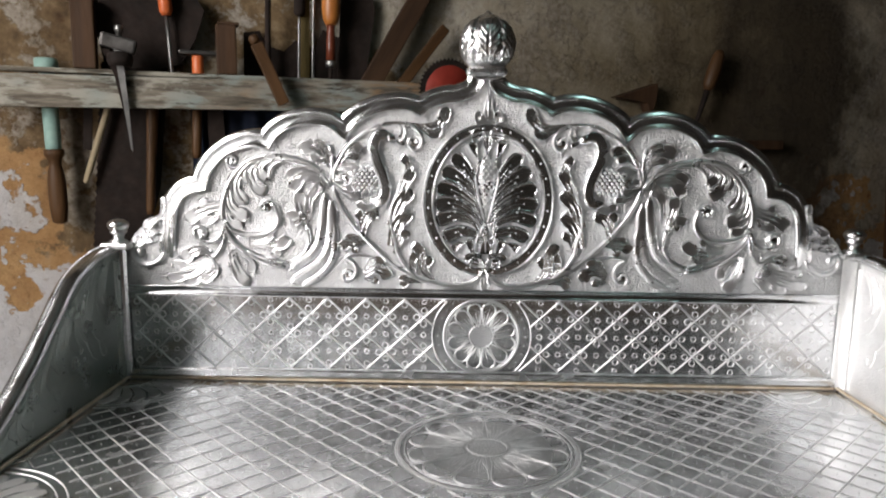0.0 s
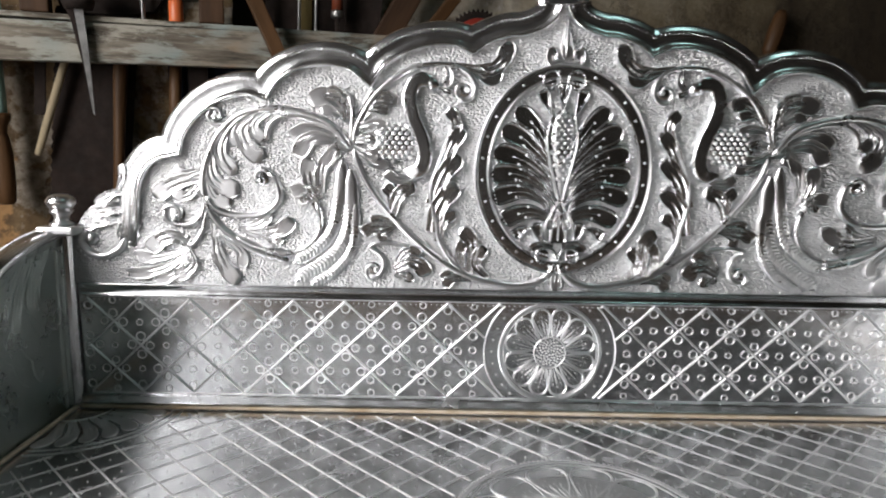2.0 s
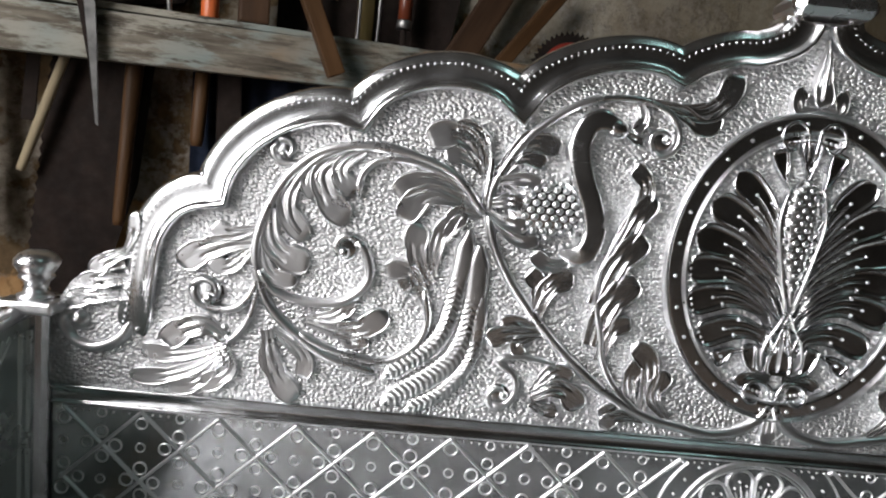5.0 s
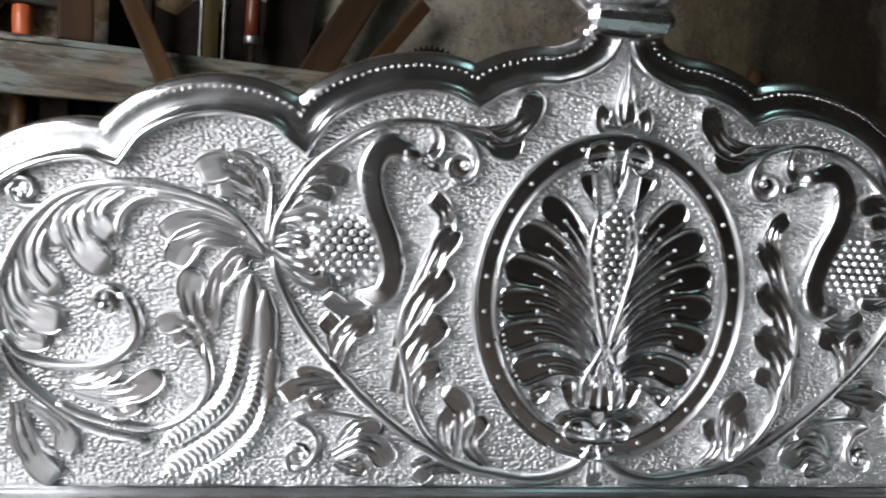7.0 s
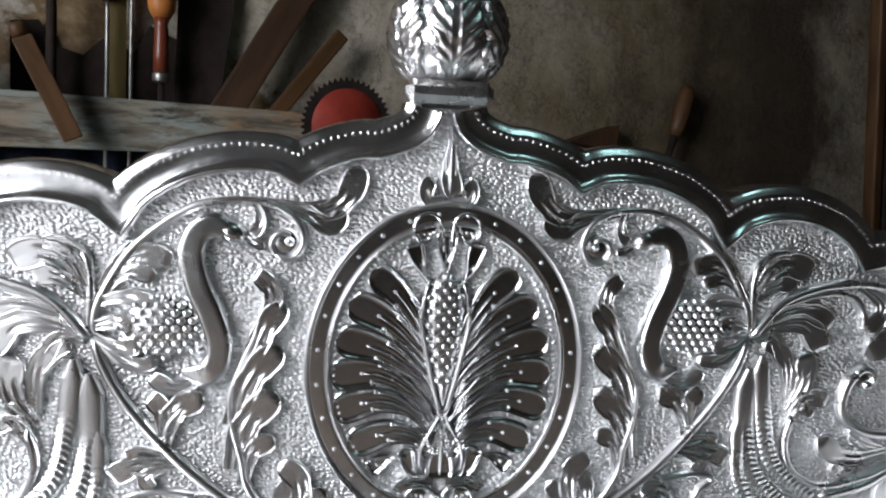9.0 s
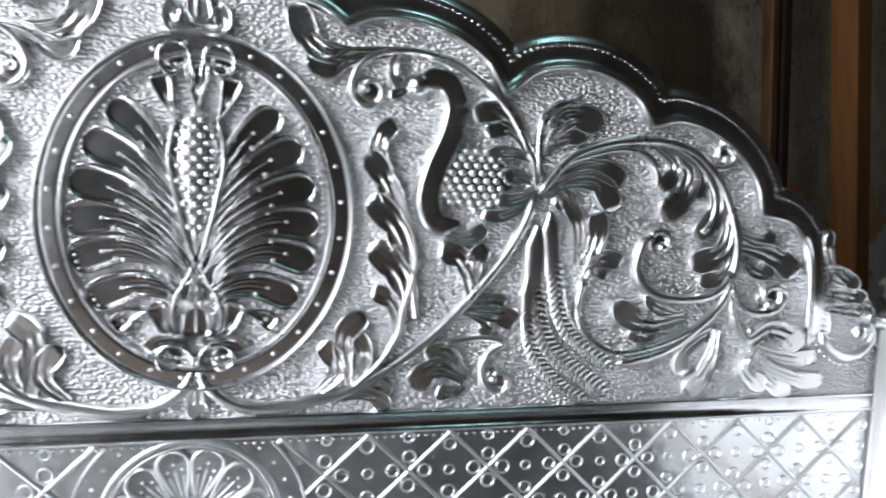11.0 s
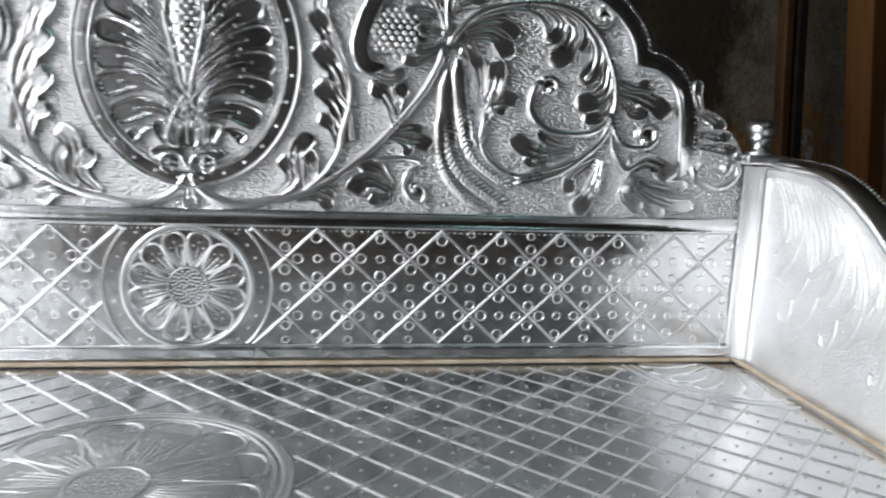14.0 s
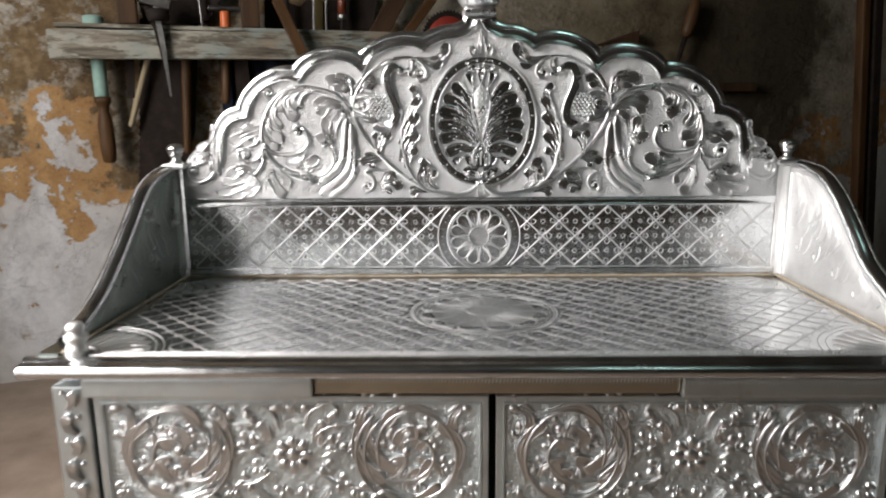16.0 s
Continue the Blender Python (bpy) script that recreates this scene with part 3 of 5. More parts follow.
def feather(tip, mid_y, in_y, w):
    """One lobe of the palmette: a dark paddle in a raised rim, with strands that end in dots."""
    fx, fy = tip
    path = [(-1.5, max(222, in_y - 28)), (fx * 0.12, in_y - 12), (fx * 0.24 - 1, in_y), (fx * 0.58, mid_y), (fx, fy)]
    R.put("lobe", lobe_geo(path, w, 5.0), mat=LOBESILVER)
    c, _ = spline(path, 60)
    nrm = sides(c)
    for off, end in ((-0.48, 38), (0.02, 45), (0.50, 40)):
        k = np.linspace(8, end, 7).astype(int)
        way = [tuple(c[q] + nrm[q] * off * w * min(1, 0.25 + q / 50)) for q in k]
        R.put("strand", stem_geo(way, 1.0, 0.7, 4.6, 3.0), mat=BURNISHED)
        R.ball(*way[-1], 1.4, 4.0, "dot")


feather((-46, 322), 303, 280, 10.2)
feather((-60, 302), 289, 270, 11.2)
feather((-68, 279), 271, 256, 11.4)
feather((-71, 255), 256, 243, 11.2)
feather((-69, 232), 239, 230, 11.0)
feather((-59, 209), 218, 214, 10.4)
R.put("lobe", lobe_geo([(-22, 202), (-34, 201), (-46, 193)], 6.4, 4.4), mat=LOBESILVER)
R.ball(-40, 197, 1.5, 4.2, "dot")


def pod_half(y):
    """Half width of the scaled pod: a drop that widens upwards to a round end."""
    return 13.2 * min(1.0, max(0.0, (y - 234) / 54)) ** 0.8 * math.sqrt(max(0.0, 1 - (max(0.0, y - 293) / 29) ** 2))


py_ = np.linspace(236, 321.5, 24)
R.put("pod", strip(np.stack([np.zeros(24), py_], 1), np.array([max(0.4, pod_half(y)) for y in py_]), lambda a_, s_: 6.4 * (1 - abs(s_) ** 3) ** 0.6 * min(1.0, (1 - a_) * 9 + 0.2), 11), mirror=False)
R.stem([(-1.5, 230)] + [(-pod_half(y) - 1.8, y) for y in (250, 268, 288, 300, 310, 316)], 2.0, 1.5, 6.2)
for j in range(19):
    for i in range(-3, 4):
        x, y = 6.4 * i + 3.2 * (j % 2), 248 + 4.4 * j
        if abs(x) < pod_half(y) - 1.4:
            again(scale_one, R.shift @ Matrix.Translation((x * MM, y * MM, (5.0 - 0.018 * x * x) * MM)))
# fleurons above and below the pod, and the paired volutes
Q = Relief(crest, LOBESILVER, axis=AXIS)
Q.put("petal", lobe_geo([(-9, 311), (-15, 322), (-21, 340)], 6.6, 4.0))
Q.put("petal", lobe_geo([(0, 316), (0, 330), (0, 347)], 7.6, 4.4), mirror=False)
Q.put("petal", lobe_geo([(0, 232), (0, 210), (0, 186)], 10.0, 5.0), mirror=False)
R.stem([(0, 187), (0, 205), (0, 222)], 1.4, 0.8, 4.6, mirror=False)
R.stem([(0, 233), (-7, 219), (-12, 210), (-14, 198), (-11, 190)], 1.5, 1.4, 5.4)
Q.put("petal", lobe_geo([(-4, 186), (-17, 190), (-23, 208)], 6.4, 4.6))
Q.leaf([(-4, 184), (-17, 185), (-30, 181)], 4.0, 4.5)
Q.stem([(-2, 332), (-3, 344), (-5, 354), (-12, 358), (-20, 353), (-20, 343), (-13, 338), (-9, 344)], 1.7, 1.7, 4.6)
Q.put("volute_eye", dome_geo(-13, 348, 7.2, 7.2, 1.5, 20, 6))
Q.stem([(0, 166), (-3, 177), (-10, 182), (-19, 180), (-22, 172), (-16, 166), (-9, 169)], 2.2, 2.0, 5.0)
Q.put("volute_eye", dome_geo(-14, 174, 6.8, 6.8, 1.5, 20, 6))
R.ball(0, 361, 4.5, mirror=False)
R.leaf([(0, 411), (0, 388), (0, 367)], 6.6, 6.0, root=0.06, mirror=False)
R.stem([(0, 369), (0, 385), (0, 405)], 1.6, 0.8, 7.2, mirror=False)
R.leaf([(-3, 366), (-13, 366), (-15, 380)], 4.8, 5.5, hook=1.0)
R.leaf([(0, 160), (0, 150), (0, 138)], 6.0, 4.0, mirror=False)

# moulding between the crest and the band below
rail = [(-492, 130), (492, 130)]
solid("band_moulding", *moulding(rail, [(-7.0, -0.5), (-6.8, 2.6), (-5.6, 3.4), (-4.6, 2.6), (-4.2, 2.2), (3.6, 2.0), (4.2, 2.6), (5.2, 4.0), (6.2, 3.4), (6.5, -0.5)]), BANDSILVER, crest, "narrow flat silver moulding between raised fillets")

# ---------- diamond band under the crest ----------
band = part("lattice_band", slab([(-494, 3), (494, 3), (494, 124), (-494, 124)], 0.004), BANDSILVER, cabinet, "flat silver band with raised diamond lattice and punched rings")
on_cabinet(band, Matrix.Translation((0, -0.0012, 0)) @ UPRIGHT)
B = Relief(band, BANDRELIEF, False)
PX, PZ, Z0 = 53.7, 50.6, 20.0


def clip_line(p, q, inside, n=160):
    """The longest stretch of the line p to q that lies inside."""
    t = np.linspace(0, 1, n)
    pts = [tuple(np.array(p) + (np.array(q) - np.array(p)) * a) for a in t]
    runs, run = [], []
    for a in pts + [None]:
        if a is not None and inside(*a):
            run.append(a)
        else:
            if len(run) > 4:
                runs.append((run[0], run[-1]))
            run = []
    return runs


def rib(rel, p, q, w, h, name="lattice_rib"):
    n = max(3, int(math.hypot(q[0] - p[0], q[1] - p[1]) / 40))
    c = np.linspace(p, q, n)
    return rel.put(name, strip(c, np.full(n, w), lambda a, s: h * (1 - abs(s) ** 2) ** 0.6, 5))


def in_band(x, z):
    return 20 <= z <= 121.5 and abs(x) < 485 and x * x / 70**2 + (z - 70) ** 2 / 70**2 > 1


for k in range(-12, 13):
    for sgn in (-1, 1):
        x0 = k * PX
        for p, q in clip_line((x0, 20), (x0 + sgn * 2 * PX, 20 + 2 * PZ), in_band):
            rib(B, p, q, 1.6, 1.7)
ring_mesh, small_ring = None, None
rng = random.Random(4)
for row in range(5):
    for k in range(-10, 11):
        cx = (k + 0.5 * (row % 2)) * PX
        cz = Z0 + PZ / 2 * row
        spots = [(cx - 10, cz), (cx + 10, cz), (cx, cz - 9.5), (cx, cz + 9.5)] if row in (1, 2, 3) else [(cx, cz + (8 if row == 0 else -8))]
        spots = [(s, 4.6) for s in spots]
        if row in (1, 2, 3):
            spots.append(((cx + PX / 2, cz), 3.6))
        elif row in (0, 4):
            spots.append(((cx + PX / 2, cz + (3 if row == 0 else -3)), 3.6))
        for (sx, sz), r in spots:
            if abs(sx) > 484 or not 21 < sz < 121 or math.hypot(sx, sz - 70) < 77:
                continue
            if ring_mesh is None:
                ring_mesh = B.put("punched_ring", ring_geo(4.2, 1.6, 1.1, 16))
                ring_mesh.matrix_basis = Matrix.Translation((sx * MM, sz * MM, 0)) @ Matrix.Scale(r / 4.6, 4)
            else:
                again(ring_mesh, Matrix.Translation(((sx + rng.uniform(-0.7, 0.7)) * MM, (sz + rng.uniform(-0.7, 0.7)) * MM, 0)) @ Matrix.Scale(r / 4.6 * rng.uniform(0.9, 1.08), 4))
for z in (18, 123):
    rib(B, (-484, z), (484, z), 1.2, 1.4, "fillet")
bead_row("beading", [(-484, 119.5), (484, 119.5)], 0, 5.4, 1.0, 1.1, band)


def rosette(rel, cx, cy, r, petals, ry=None, inner=0.34, low=1.0):
    """A round flower with petals, fine rays and a stippled heart, inside a double ring."""
    k = (ry or r) / r
    rel.put("rosette_ring", joined(ring_geo(r * 1.07, 4.6, 1.9 * low, 60, cx, cy, r * 1.07 * k, 7, flat=5), ring_geo(r * 1.0, 1.6, 1.6 * low, 60, cx, cy, r * k)), mirror=False)
    heart = [ring_geo(r * inner, 2.0, 2.4 * low, 36, cx, cy, r * inner * k)] + [dome_geo(cx + r * inner * 0.9 * f * math.cos(q * 2.4), cy + r * inner * 0.9 * f * math.sin(q * 2.4) * k, 1.5, 1.5, 1.6 * low, 6, 2) for q, f in ((g, math.sqrt(g / 70)) for g in range(1, 70))]
    rel.put("rosette_heart", joined(*heart), mirror=False)
    for i in range(petals):
        a = 2 * math.pi * (i + 0.5) / petals
        wide = math.pi * r * 0.74 / petals
        pet = []
        for s in (-1, 1):
            pts = []
            for f, e in ((inner * 1.02 if low > 0.5 else 0.40, 0.25), (0.6, 0.72), (0.82, 1.0), (0.94, 0.62), (0.965, 0.0)):
                off = s * e * wide
                pts.append((cx + r * f * math.cos(a) - off * math.sin(a), cy + (r * f * math.sin(a) + off * math.cos(a)) * k))
            pet.append(stem_geo(pts, 1.3, 1.3, 2.2 * low))
        for s in (-0.45, 0, 0.45) if low > 0.5 else (-0.3, 0.3):
            off = s * wide
            f1 = 0.74 if s == 0 else 0.66
            pet.append(stem_geo([(cx + r * inner * 1.05 * math.cos(a) - off * 0.4 * math.sin(a), cy + (r * inner * 1.05 * math.sin(a) + off * 0.4 * math.cos(a)) * k),
                                 (cx + r * f1 * math.cos(a) - off * math.sin(a), cy + (r * f1 * math.sin(a) + off * math.cos(a)) * k)], 0.8 if low > 0.5 else 0.6, 0.6, 1.0 * low))
            pet.append(dome_geo(cx + r * (f1 + 0.06) * math.cos(a) - off * math.sin(a), cy + (r * (f1 + 0.06) * math.sin(a) + off * math.cos(a)) * k, 1.1, 1.1, 1.5 * low, 6, 2))
        rel.put("petal", joined(*pet), mirror=False)


rosette(B, 0, 70, 49, 12)
for s in (-1, 1):
    mid = 0 if s > 0 else math.pi
    B.put("outer_ring", joined(ring_geo(69, 2, 2, 24, 0, 70, 69, a0=mid - 0.8, a1=mid + 0.8)), mirror=False)
    B.put("dot_arc", joined(*[dome_geo(61 * math.cos(mid + a), 70 + 61 * math.sin(mid + a), 1.3, 1.3, 1.6, 6, 3) for a in np.linspace(-0.85, 0.85, 9)]), mirror=False)

# ---------- side panels ----------
# top line of a side panel, from the front to the back (distance from the front of the tray, height; mm)
SIDE_RIGHT = [(52, 8), (75, 24), (110, 41), (150, 60), (172, 74), (192, 93), (216, 117), (247, 145), (280, 167), (310, 179), (345, 184), (400, 187)]
SIDE_LEFT = [(52, 5), (75, 16), (108, 28), (145, 48), (191, 81), (243, 125), (273, 151), (303, 169), (345, 181), (400, 187)]


def side_panel(sign):
    side_top = [tuple(p) for p in spline(SIDE_RIGHT if sign > 0 else SIDE_LEFT, 60)[0]]
    thick = 25 if sign > 0 else 23
    # the left panel lies in shade, so its sheet is tinted darker
    skin = FROSTGROUND if sign > 0 else SHADEDSHEET
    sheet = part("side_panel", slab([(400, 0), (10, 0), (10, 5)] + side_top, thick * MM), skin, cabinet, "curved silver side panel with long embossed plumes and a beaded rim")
    # plan x runs to the back, plan y up, height towards the inside
    if sign > 0:
        m = Matrix(((0, 0, -1, 0.504), (1, 0, 0, -0.4), (0, 1, 0, 0), (0, 0, 0, 1)))
    else:
        m = Matrix(((0, 0, 1, -0.502), (1, 0, 0, -0.4), (0, 1, 0, 0), (0, 0, 0, 1)))
    on_cabinet(sheet, m)
    line = side_top
    solid("panel_rim", *moulding(line, [(3, -thick - 1), (-2, -thick - 1), (-5, 2 - thick), (-7.5, 6 - thick), (-9, -0.55 * thick), (-8.8, -0.35 * thick), (-7.6, -4.5), (-5.6, -1.6), (-3.4, 0.2), (-1.2, 1.0), (0.8, 0.9), (1.8, 0.2), (2.2, -0.6)]), POLISHED, sheet, "dark polished rounded rim")
    bead_row("beading", line, -8.5, 4.0, 1.0, 1.2, sheet, base=-0.68 * thick)
    rel = Relief(sheet, FROST if sign > 0 else SHADEDSHEET, False)
    # plumes in bundles: they leave the rim along its curve, hang down, and turn back at their tips
    pr = random.Random(11)
    tops = np.array(side_top)
    tall = 1.15 if sign > 0 else 1.0
    for i in range(11):
        x0 = 366 - 27.5 * i
        reach = 0.80 if i % 2 else 0.58
        for k in range(4):
            xs = x0 - 6.6 * k + pr.uniform(-1, 1)
            y0 = np.interp(xs, tops[:, 0], tops[:, 1]) - 9
            if xs < 78 or y0 < 22:
                continue
            drop = min(y0 - 9, y0 * (reach - 0.12 * abs(k - 1.4)) * pr.uniform(0.9, 1.08))
            front = min(26, 0.22 * drop + 4)
            way = [(xs + 3, y0), (xs - 0.62 * front, y0 - 0.26 * drop), (xs - front, y0 - 0.56 * drop), (xs - 0.72 * front, y0 - 0.84 * drop), (xs - 0.25 * front, y0 - drop)]
            rel.leaf(way, pr.uniform(3.4, 4.6), pr.uniform(1.0, 1.5) * tall, root=0.45, hook=pr.uniform(0.1, 1.5) if k in (0, 3) else 0.3)
        # a small curled shoot beside the bundle
        if i % 2 and i < 9:
            cx = x0 - 4
            cy = np.interp(cx, tops[:, 0], tops[:, 1]) * 0.30
            rel.stem([(cx - 6, cy + 26), (cx - 3, cy + 10), (cx + 3, cy), (cx + 10, cy + 2), (cx + 10, cy + 9), (cx + 5, cy + 8)], 2.6, 2.2, 1.1 * tall)
    for off in (0, 9):
        rel.put("corner_bead", strip(np.linspace((388 - off, 8), (388 - off, 176), 40), np.full(40, 2.0), lambda a, s: 3.0 * (1 - s * s) ** 0.5 * (0.8 + 0.2 * math.cos(a * 250)), 5))
    return sheet


for sgn in (1, -1):
    side_panel(sgn)
for sgn in (1, -1):
    q = part("joint_strip", box_bm(-0.0018, 0.0018, -0.385, 0.0, 0.0, 0.004, 0.0015), PUTTY, cabinet, "yellowed filler in the joint")
    on_cabinet(q, Matrix.Translation((sgn * 0.4985, 0, 0.002)))
q = part("joint_strip", box_bm(-0.495, 0.495, -0.0062, -0.002, 0.0, 0.0038, 0.0015), PUTTY, cabinet, "yellowed filler in the joint")
on_cabinet(q, Matrix.Translation((0, 0, 0.0015)))
for sgn in (1, -1):
    e = -sgn
    if sgn > 0:
        arc_ = [(e * 0.013 * (1 - math.cos(u)), -0.0165 + 0.013 * math.sin(u)) for u in np.linspace(0, math.pi / 2, 9)]
        cs_ = [(0, -0.0035)] + arc_[::-1]
    else:
        cs_ = [(0, -0.0035), (e * 0.0105, -0.0035), (e * 0.0100, -0.005), (e * 0.0072, -0.0085), (e * 0.004, -0.0105), (0, -0.011)]
    nc = len(cs_)
    vs = [(x, y, z) for z in (0.006, 0.186) for x, y in cs_]
    fs = [tuple(range(nc)), tuple(range(2 * nc - 1, nc - 1, -1))] + [(k, (k + 1) % nc, (k + 1) % nc + nc, k + nc) for k in range(nc)]
    # darker band silver on the left strip stands for that corner's shade
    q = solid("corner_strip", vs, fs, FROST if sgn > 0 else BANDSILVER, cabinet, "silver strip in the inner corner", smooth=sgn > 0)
    on_cabinet(q, Matrix.Translation((sgn * 0.5025, 0, 0)))
q = part("base_fillet", box_bm(-0.495, 0.495, -0.006, -0.001, 0.0075, 0.0175, 0.002), FLATSILVER, cabinet)
on_cabinet(q)

# ---------- tray ----------
tray = part("tray", slab([(-501, -392), (501, -392), (501, 0), (-501, 0)], 0.02), FLATSILVER, cabinet, "flat silver top with raised diamond lattice and a round flower")
on_cabinet(tray)
T = Relief(tray, LOWRELIEF, False)
HX, HY = 19.8, 19.5
RC = (0, -206)


def in_tray(x, y):
    if not (-486 < x < 486 and -374 < y < -12):
        return False
    if math.hypot(x - RC[0], y - RC[1]) < 107:
        return False
    return all(math.hypot(x - cx, (y - cy)) > 118 for cx in (-500, 500) for cy in (0, -388))


for k in range(-40, 41):
    for sgn in (-1, 1):
        x0 = 243 + 2 * HX * k
        p = (x0 - sgn * HX * 24, -157 - HY * 24)
        q = (x0 + sgn * HX * 24, -157 + HY * 24)
        for a, b in clip_line(p, q, in_tray, 1100):
            rib(T, a, b, 1.35, 0.68)
tiny = []
for i in range(-40, 14):
    for j in range(-12, 9):
        x, y = 243 + HX * i, -157 + HY * j
        if not in_tray(x, y):
            continue
        if (i + j) % 2:
            tiny.append(dome_geo(x, y, 1.3, 1.3, 0.8, 6, 2))
        else:
            tiny += [dome_geo(x + dx, y + dy, 1.0, 1.0, 0.7, 5, 2) for dx, dy in ((5, 0), (-5, 0), (0, 6), (0, -6))]
solid("punched_texture", *joined(*tiny), LOWRELIEF, tray)["kind"] = "stuff"
ground = solid("flower_ground", *dome_geo(RC[0], RC[1], 100, 100, 0.25, 64, 3), SATINGROUND, tray)
rosette(T, RC[0], RC[1], 93, 12, inner=0.24, low=0.32)
for i in range(12):
    ribs = []
    for k in range(5):
        a = 2 * math.pi * (i + 0.5 + 0.17 * (k - 2)) / 12
        end = 62 - 4 * abs(k - 2) - 3 * (k % 2)
        ribs.append(stem_geo([(RC[0] + r * math.cos(a + t), RC[1] + r * math.sin(a + t)) for r, t in ((25, 0.0), (40, 0.02), (end, 0.07))], 1.1, 0.9, 0.5))
        ribs.append(dome_geo(RC[0] + (end + 5) * math.cos(a + 0.08), RC[1] + (end + 5) * math.sin(a + 0.08), 1.2, 1.2, 0.8, 6, 2))
    T.put("petal_ribs", joined(*ribs))
solid("flower_rope", *joined(*[dome_geo(RC[0] + 103 * math.cos(a), RC[1] + 103 * math.sin(a), 1.5, 1.1, 0.9, 5, 2, a + 0.8) for a in np.arange(0, 2 * math.pi, 2 * math.pi / 150)]), LOWRELIEF, tray)["kind"] = "stuff"
for cx, cy, a0 in ((-500, 0, -math.pi / 2), (500, 0, -math.pi), (-500, -388, 0), (500, -388, math.pi / 2)):
    geos = [ring_geo(r, w, h, 24, cx, cy, a0=a0 + 0.06, a1=a0 + math.pi / 2 - 0.06) for r, w, h in ((113, 2.2, 0.9), (104, 1.6, 0.7), (38, 2, 0.8))]
    for i in range(7):
        a = a0 + math.pi / 2 * (i + 0.5) / 7
        geos += [leaf_geo([(cx + 42 * math.cos(a), cy + 42 * math.sin(a)), (cx + 72 * math.cos(a + 0.06), cy + 72 * math.sin(a + 0.06)), (cx + 99 * math.cos(a), cy + 99 * math.sin(a))], 8, 1.0)]
    T.put("corner_flower", joined(*geos))
bead_row("beading", [(-486, -380), (486, -380)], 0, 5.0, 1.6, 2.0, tray)
for y in (-384.5, -375.5):
    rib(T, (-488, y), (488, y), 1.1, 1.6, "fillet")

# ---------- front ----------
nose = moulding([(-540, -392), (540, -392)], [(-2, 1), (3, 1.0), (7, -2.2), (9, -3.0), (14, -4.0), (18.2, -6.4), (20.4, -9.4), (21, -12.6), (19.8, -16.2), (16.4, -19.6), (11, -21.6), (5, -22.2), (0, -22.4)])
v_, f_ = nose
n_p = 13
n_v = len(v_)
f_ = f_ + [tuple(range(n_v, n_v + n_p)), tuple(range(n_v + 2 * n_p - 1, n_v + n_p - 1, -1))]
v_ = v_ + v_[:n_p] + v_[n_v - n_p:]
on_cabinet(solid("front_moulding", v_, f_, POLISHED, cabinet, "rounded polished front moulding"))
bead = part("top_slab", box_bm(-0.532, 0.532, -0.3615, 0.02, -0.036, -0.0215, 0.002), DULL, cabinet)
on_cabinet(bead)
for x0, x1 in ((-0.535, -0.502), (0.502, 0.535)):
    on_cabinet(part("top_edge", box_bm(x0, x1, -0.391, 0.024, -0.0205, -0.0005, 0.003), SILVER, cabinet))

carcass = part("carcass", box_bm(-0.516, 0.516, -0.362, 0.02, FLOOR_Z + 0.04, -0.0365, 0.002), DULL, cabinet, "silver-clad cabinet body")
on_cabinet(carcass)
on_cabinet(part("recess", box_bm(-0.474, 0.474, -0.3635, -0.3622, FLOOR_Z + 0.05, -0.05, 0), DARKGAP, cabinet))
for x0, x1, y0, z0, z1, mt in ((-0.475, -0.205, -0.3985, -0.0475, -0.0232, DULL), (-0.2045, 0.219, -0.3925, -0.0450, -0.0232, BRASS), (0.2195, 0.475, -0.3980, -0.0475, -0.0232, DULL)):
    bm = box_bm(x0, x1, y0, -0.3625, z0, z1, 0.003)
    rl = part("front_rail", bm, mt, cabinet, "worn silver rail under the front moulding")
    on_cabinet(rl)
    row = solid("milled_line", *joined(*[strip(np.linspace((x * 1000, z1 * 1000 - 7.5), (x * 1000 + 1.0, z1 * 1000 - 2.5), 3), np.full(3, 0.9), lambda a, s: 1.0 * (1 - abs(s)), 3) for x in np.arange(x0 + 0.006, x1 - 0.006, 0.0042)]), DULL, cabinet)
    row["kind"] = "stuff"
    on_cabinet(row, Matrix.Translation((0, y0, 0)) @ UPRIGHT)


